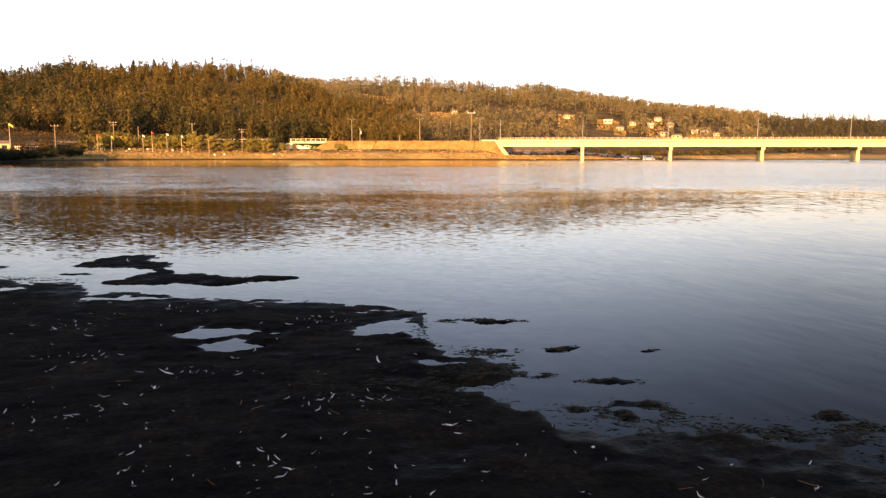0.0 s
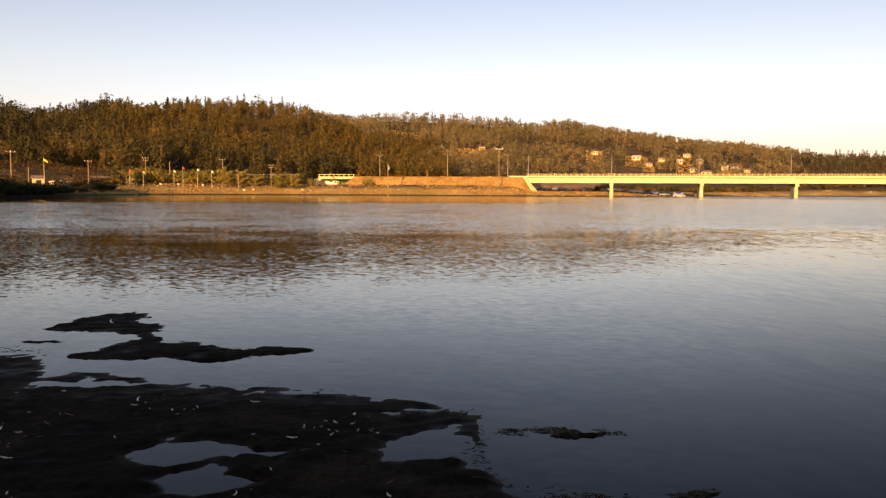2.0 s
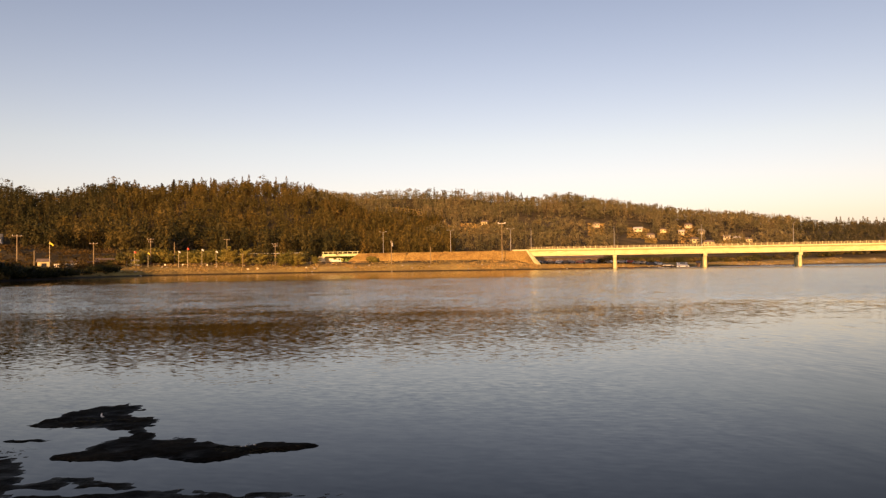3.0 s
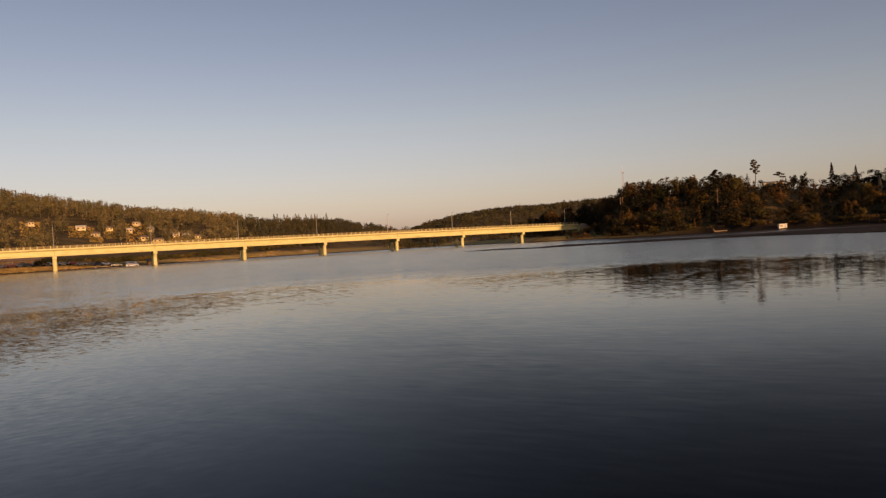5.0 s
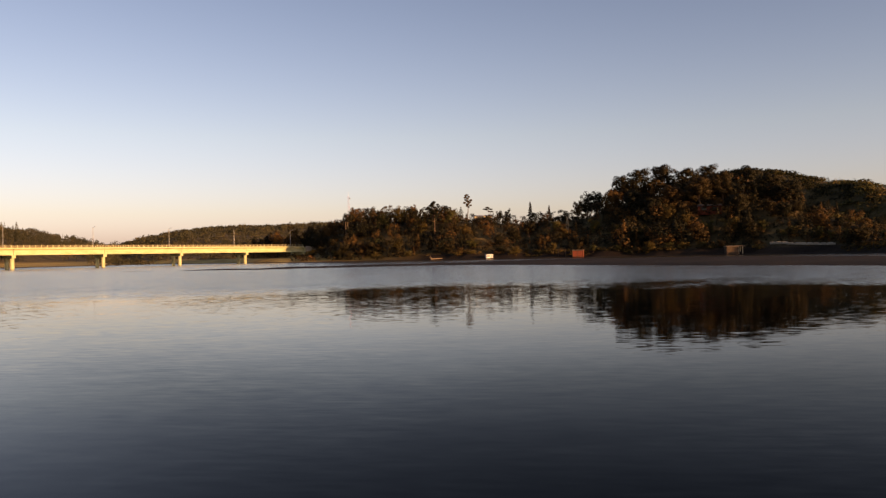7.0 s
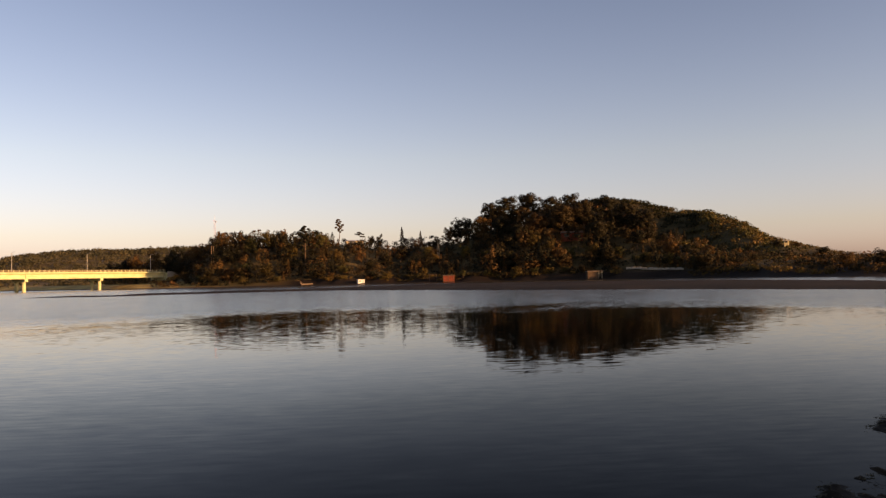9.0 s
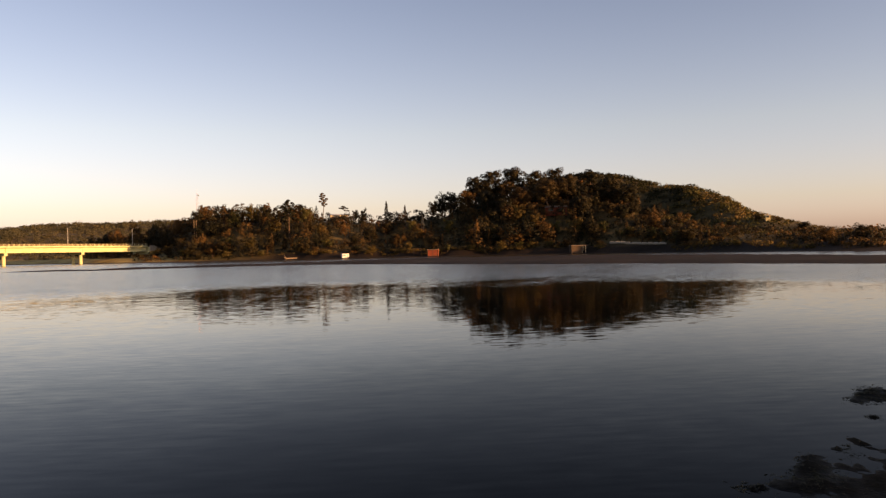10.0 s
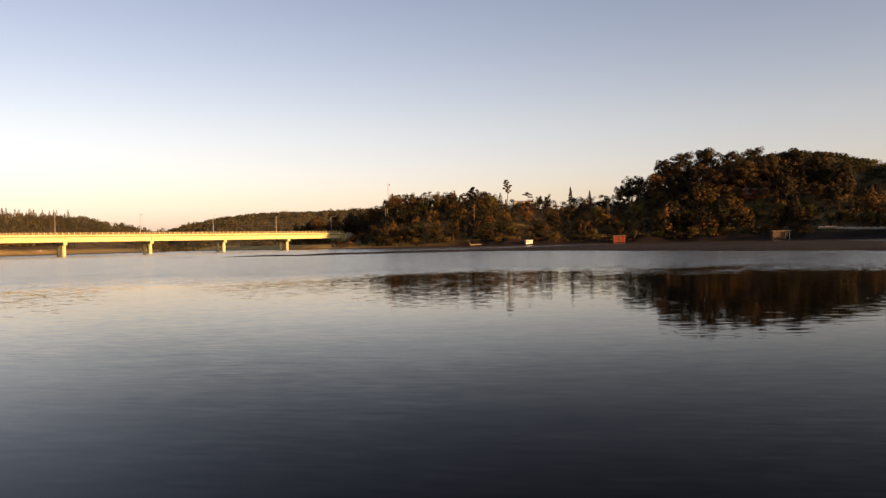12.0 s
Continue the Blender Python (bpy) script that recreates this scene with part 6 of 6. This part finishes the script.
    gabled("dune_house", "small ochre house alone on the dune", along(94.7, 92, 0.9), (1.5, 1.4, 1.1), M_YELLOW, M_CREAM, 1, 0.2, 10)
    # spire
    at = along(69.25, 38)
    s = thing("spire", "narrow red-brown timber spire among the trees", "spire", at=facing(at))
    part("tower", box("tower", (1.2, 1.2, 3), M_POLE, (0, 0, 1.1), 0.03), s)
    part("roof", rod("roof", (0, 0, 2.5), (0, 0, 7.0), 0.85, 0.05, M_POLE, 4), s)
    # twin posts
    at = along(52.22, 30)
    t = thing("twin_posts", "pair of slender pale posts standing before the wood", "post", at=facing(at))
    for x in (-0.45, 0.45):
        part("post", rod("post", (x, 0, -0.5), (x, 0, 17.4 - at.z), 0.11, 0.09, M_WOOD, 6), t)
    # lattice mast behind
    at = along(52.45, 90)
    top = 1.65 + 0.0835 * (float(table(52.8, SHORE)) + 90) - at.z
    m = thing("lattice_mast", "thin red and white lattice radio mast behind the wood", "mast", at=facing(at))
    for x, y in ((-0.5, -0.3), (0.5, -0.3), (0, 0.6)):
        part("leg", rod("leg", (x, y, 0), (x * 0.6, y * 0.6, top), 0.035, 0.03, M_FLAG_R if x else M_STEEL, 5), m)
    bm = bmesh.new()
    for i in range(int(top)):
        add_rod(bm, (-0.48, -0.3, i), (0.46, -0.3, i + 1), 0.016, 0.016, 4)
        add_rod(bm, (0.48, -0.3, i), (0.0, 0.55, i + 1), 0.016, 0.016, 4)
    part("bracing", finish(bm, "bracing", M_WHITE), m)
    part("antenna", rod("antenna", (0, 0, top - 0.5), (0, 0, top + 2.2), 0.05, 0.03, M_WHITE, 5), m)
    part("dish", rod("dish", (0.6, -0.4, top - 1.2), (0.6, -0.7, top - 1.2), 0.35, 0.2, M_STEEL, 10), m)


build_headland_trees()
build_headland_things()


# ---- small things on the near mud ----
def build_feathers():
    def feather(seed, long, bend):
        rng = random.Random(seed)
        verts, faces = [], []
        n = 8
        for i in range(n):
            u = i / (n - 1)
            x = (u - 0.5) * long * (1 - 0.25 * abs(bend))
            y = bend * long * (u - 0.5) ** 2 * 2.4
            z = 0.006 + 0.9 * long * max(u - 0.45, 0) ** 1.6 * rng.uniform(0.7, 1.2)
            w = long * 0.075 * math.sin(math.pi * min(u * 0.9 + 0.1, 1.0)) ** 0.7 * rng.uniform(0.6, 1.3) + 0.0015
            verts += [(x, y - w, z + w * 0.9), (x, y, z), (x, y + w, z + w * 0.8)]
        for i in range(n - 1):
            a = 3 * i
            faces += [(a, a + 3, a + 4, a + 1), (a + 1, a + 4, a + 5, a + 2)]
        return mesh_from("vane", verts, faces, M_FEATHER, True)
    sizes = (0.055, 0.07, 0.085, 0.06, 0.10, 0.045, 0.075)
    vanes = [feather(k, sizes[k], (-0.2, 0.15, 0.4, -0.1, 0.05, 0.6, -0.35)[k]) for k in range(7)]
    quills = [rod("quill", (-0.5 * v - 0.015, 0.0, 0.006), (-0.1 * v, 0.0, 0.008), 0.0016, 0.0008, M_FEATHER, 5) for v in sizes]
    rng = random.Random(17)
    # the first, largest feather stands in for a white bird on the spit
    spots = [(-2.55, 9.35, 1.9), (-1.93, 7.5, 1.3), (-1.1, 7.2, 1.5), (-0.68, 5.8, 1.5), (-3.1, 6.25, 1.3), (-3.45, 6.75, 1.2), (-1.45, 6.7, 1.4), (-2.0, 5.15, 1.2), (-1.93, 4.75, 1.2), (-2.2, 4.6, 1.3), (0.05, 4.1, 1.2), (-0.5, 5.5, 1.3), (-4.7, 10.8, 1.3), (7.0, 0.75, 1.6)]
    patches = [(-1.55, 3.55), (-0.85, 3.65), (-0.15, 3.3), (-2.3, 4.3), (-2.9, 5.6), (-0.6, 4.6), (-3.6, 6.6), (-1.7, 5.2), (-1.2, 6.9), (-2.6, 7.4)]
    while len(spots) < 290:
        y = 3.1 + 5.4 * rng.random() ** 1.25
        x = rng.uniform(-0.72, 0.62) * y
        if rng.random() < 0.45:
            cx, cy = rng.choice(patches)
            x, y = rng.gauss(cx, 0.20), rng.gauss(cy, 0.12)
        edge = float(table(x, EDGE))
        if y > edge - 0.2:
            continue
        spots.append((x, y, 0.26 + 0.5 * rng.random() ** 2))
    for i, (x, y, size) in enumerate(spots):
        z = float(near_height(np.array([x]), np.array([y]))[0])
        if z < -0.01:
            continue
        k = rng.randrange(7)
        f = thing("feather", "loose white feather lying on the black mud", "feather", "feathers on the mud")
        part("vane", vanes[k], f)
        part("quill", quills[k], f)
        f.matrix_basis = pose(x, y, max(z, 0.0) - 0.002, rng.uniform(-12, 12), rng.uniform(-12, 12), rng.uniform(0, 360)) @ Matrix.Scale(size * 0.95, 4)


def build_straw():
    rng = random.Random(23)
    stock = []
    for k in range(4):
        bm = bmesh.new()
        p = Vector((-0.07, 0, 0.006))
        for i in range(4):
            q = p + Vector((0.035, rng.uniform(-0.012, 0.012), rng.uniform(-0.003, 0.006)))
            add_rod(bm, p, q, 0.0022, 0.0018, 5)
            p = q
        stock.append(finish(bm, "straw", M_STRAW))
    made = 0
    while made < 22:
        y = rng.uniform(3.1, 8)
        x = rng.uniform(-0.7, 0.6) * y
        if y > float(table(x, EDGE)) - 0.2:
            continue
        z = float(near_height(np.array([x]), np.array([y]))[0])
        if z < 0.01:
            continue
        made += 1
        ob = tagged(new("straw", rng.choice(stock)), "dry brown straw stalk on the mud", "straw", "straws on the mud")
        ob.matrix_basis = pose(x, y, z, 0, rng.uniform(-8, 8), rng.uniform(0, 360)) @ Matrix.Scale(rng.uniform(0.3, 0.85), 4)
    bm = bmesh.new()
    bmesh.ops.create_icosphere(bm, subdivisions=2, radius=0.012)
    for v in bm.verts:
        v.co = Vector((v.co.x * 1.2, v.co.y * 0.8, max(v.co.z, -0.004) * 0.5))
    me = finish(bm, "shell", M_FEATHER)
    for x, y in ((0.82, 3.82), (-1.05, 3.6), (-2.5, 9.45)):
        z = float(near_height(np.array([x]), np.array([y]))[0])
        ob = tagged(new("shell", me), "pale rounded shell on the mud", "shell", "shells on the mud")
        ob.matrix_basis = pose(x, y, max(z, 0) + 0.005, 8, 5, 70 * x)


def build_algae():
    rng = np.random.default_rng(29)
    west = ((0.48, 7.02, 0.55, 0.10, 900), (0.40, 5.83, 0.28, 0.14, 700), (1.03, 6.0, 0.22, 0.10, 420), (1.68, 5.95, 0.20, 0.06, 260), (1.15, 5.05, 0.30, 0.10, 420), (0.05, 6.6, 0.30, 0.45, 1500),
            (0.7, 5.3, 0.45, 0.25, 1500), (1.2, 4.45, 0.45, 0.22, 1500), (2.45, 4.25, 0.22, 0.20, 700), (1.8, 4.1, 0.7, 0.16, 1500), (-0.3, 7.35, 0.5, 0.10, 600), (-2.4, 9.3, 0.5, 0.12, 400),
            (-5.6, 9.3, 0.9, 0.2, 900), (-0.1, 4.9, 0.7, 0.5, 1500), (-4.6, 10.6, 0.5, 0.2, 300), (2.6, 3.4, 0.5, 0.4, 1500))
    east = ((5.6, 1.4, 0.5, 0.28, 1100), (6.4, 1.0, 0.35, 0.16, 350), (8.7, 0.4, 0.7, 0.32, 1800), (7.5, 0.58, 0.3, 0.10, 260), (5.1, 1.85, 0.3, 0.15, 500), (6.5, 1.25, 0.35, 0.10, 300))
    tris = []
    for cx, cy, a, b, n in west + east:
        n = int(n * 1.1)
        x, y = cx + a * rng.normal(size=n) * 0.50, cy + b * rng.normal(size=n) * 0.55
        clump = (vnoise(x * 9, y * 14, 3) > 0.42) & (near_height(x, y) > -0.03)
        x, y = x[clump], y[clump]
        n = len(x)
        z = np.maximum(near_height(x, y), -0.002) + 0.001 + 0.003 * rng.random(n)
        t = rng.normal(size=n) * 0.6
        long, wide = 0.008 + 0.032 * rng.random(n) ** 1.5, 0.0012 + 0.0022 * rng.random(n)
        c = np.stack([x, y, z], -1)
        u = np.stack([np.cos(t) * long, np.sin(t) * long, 0.0015 * rng.normal(size=n)], -1)
        v = np.stack([-np.sin(t) * wide, np.cos(t) * wide, 0.002 * rng.normal(size=n)], -1)
        tris += [np.stack([c - u, c + v, c + u], 1), np.stack([c + u, c - v, c - u], 1)]
    tagged(new("algae", triangles("algae", np.concatenate(tris), M_WEED)), "dark strands of rotting algae at the water's edge", "algae", kind="stuff")


build_feathers()
build_straw()
build_algae()
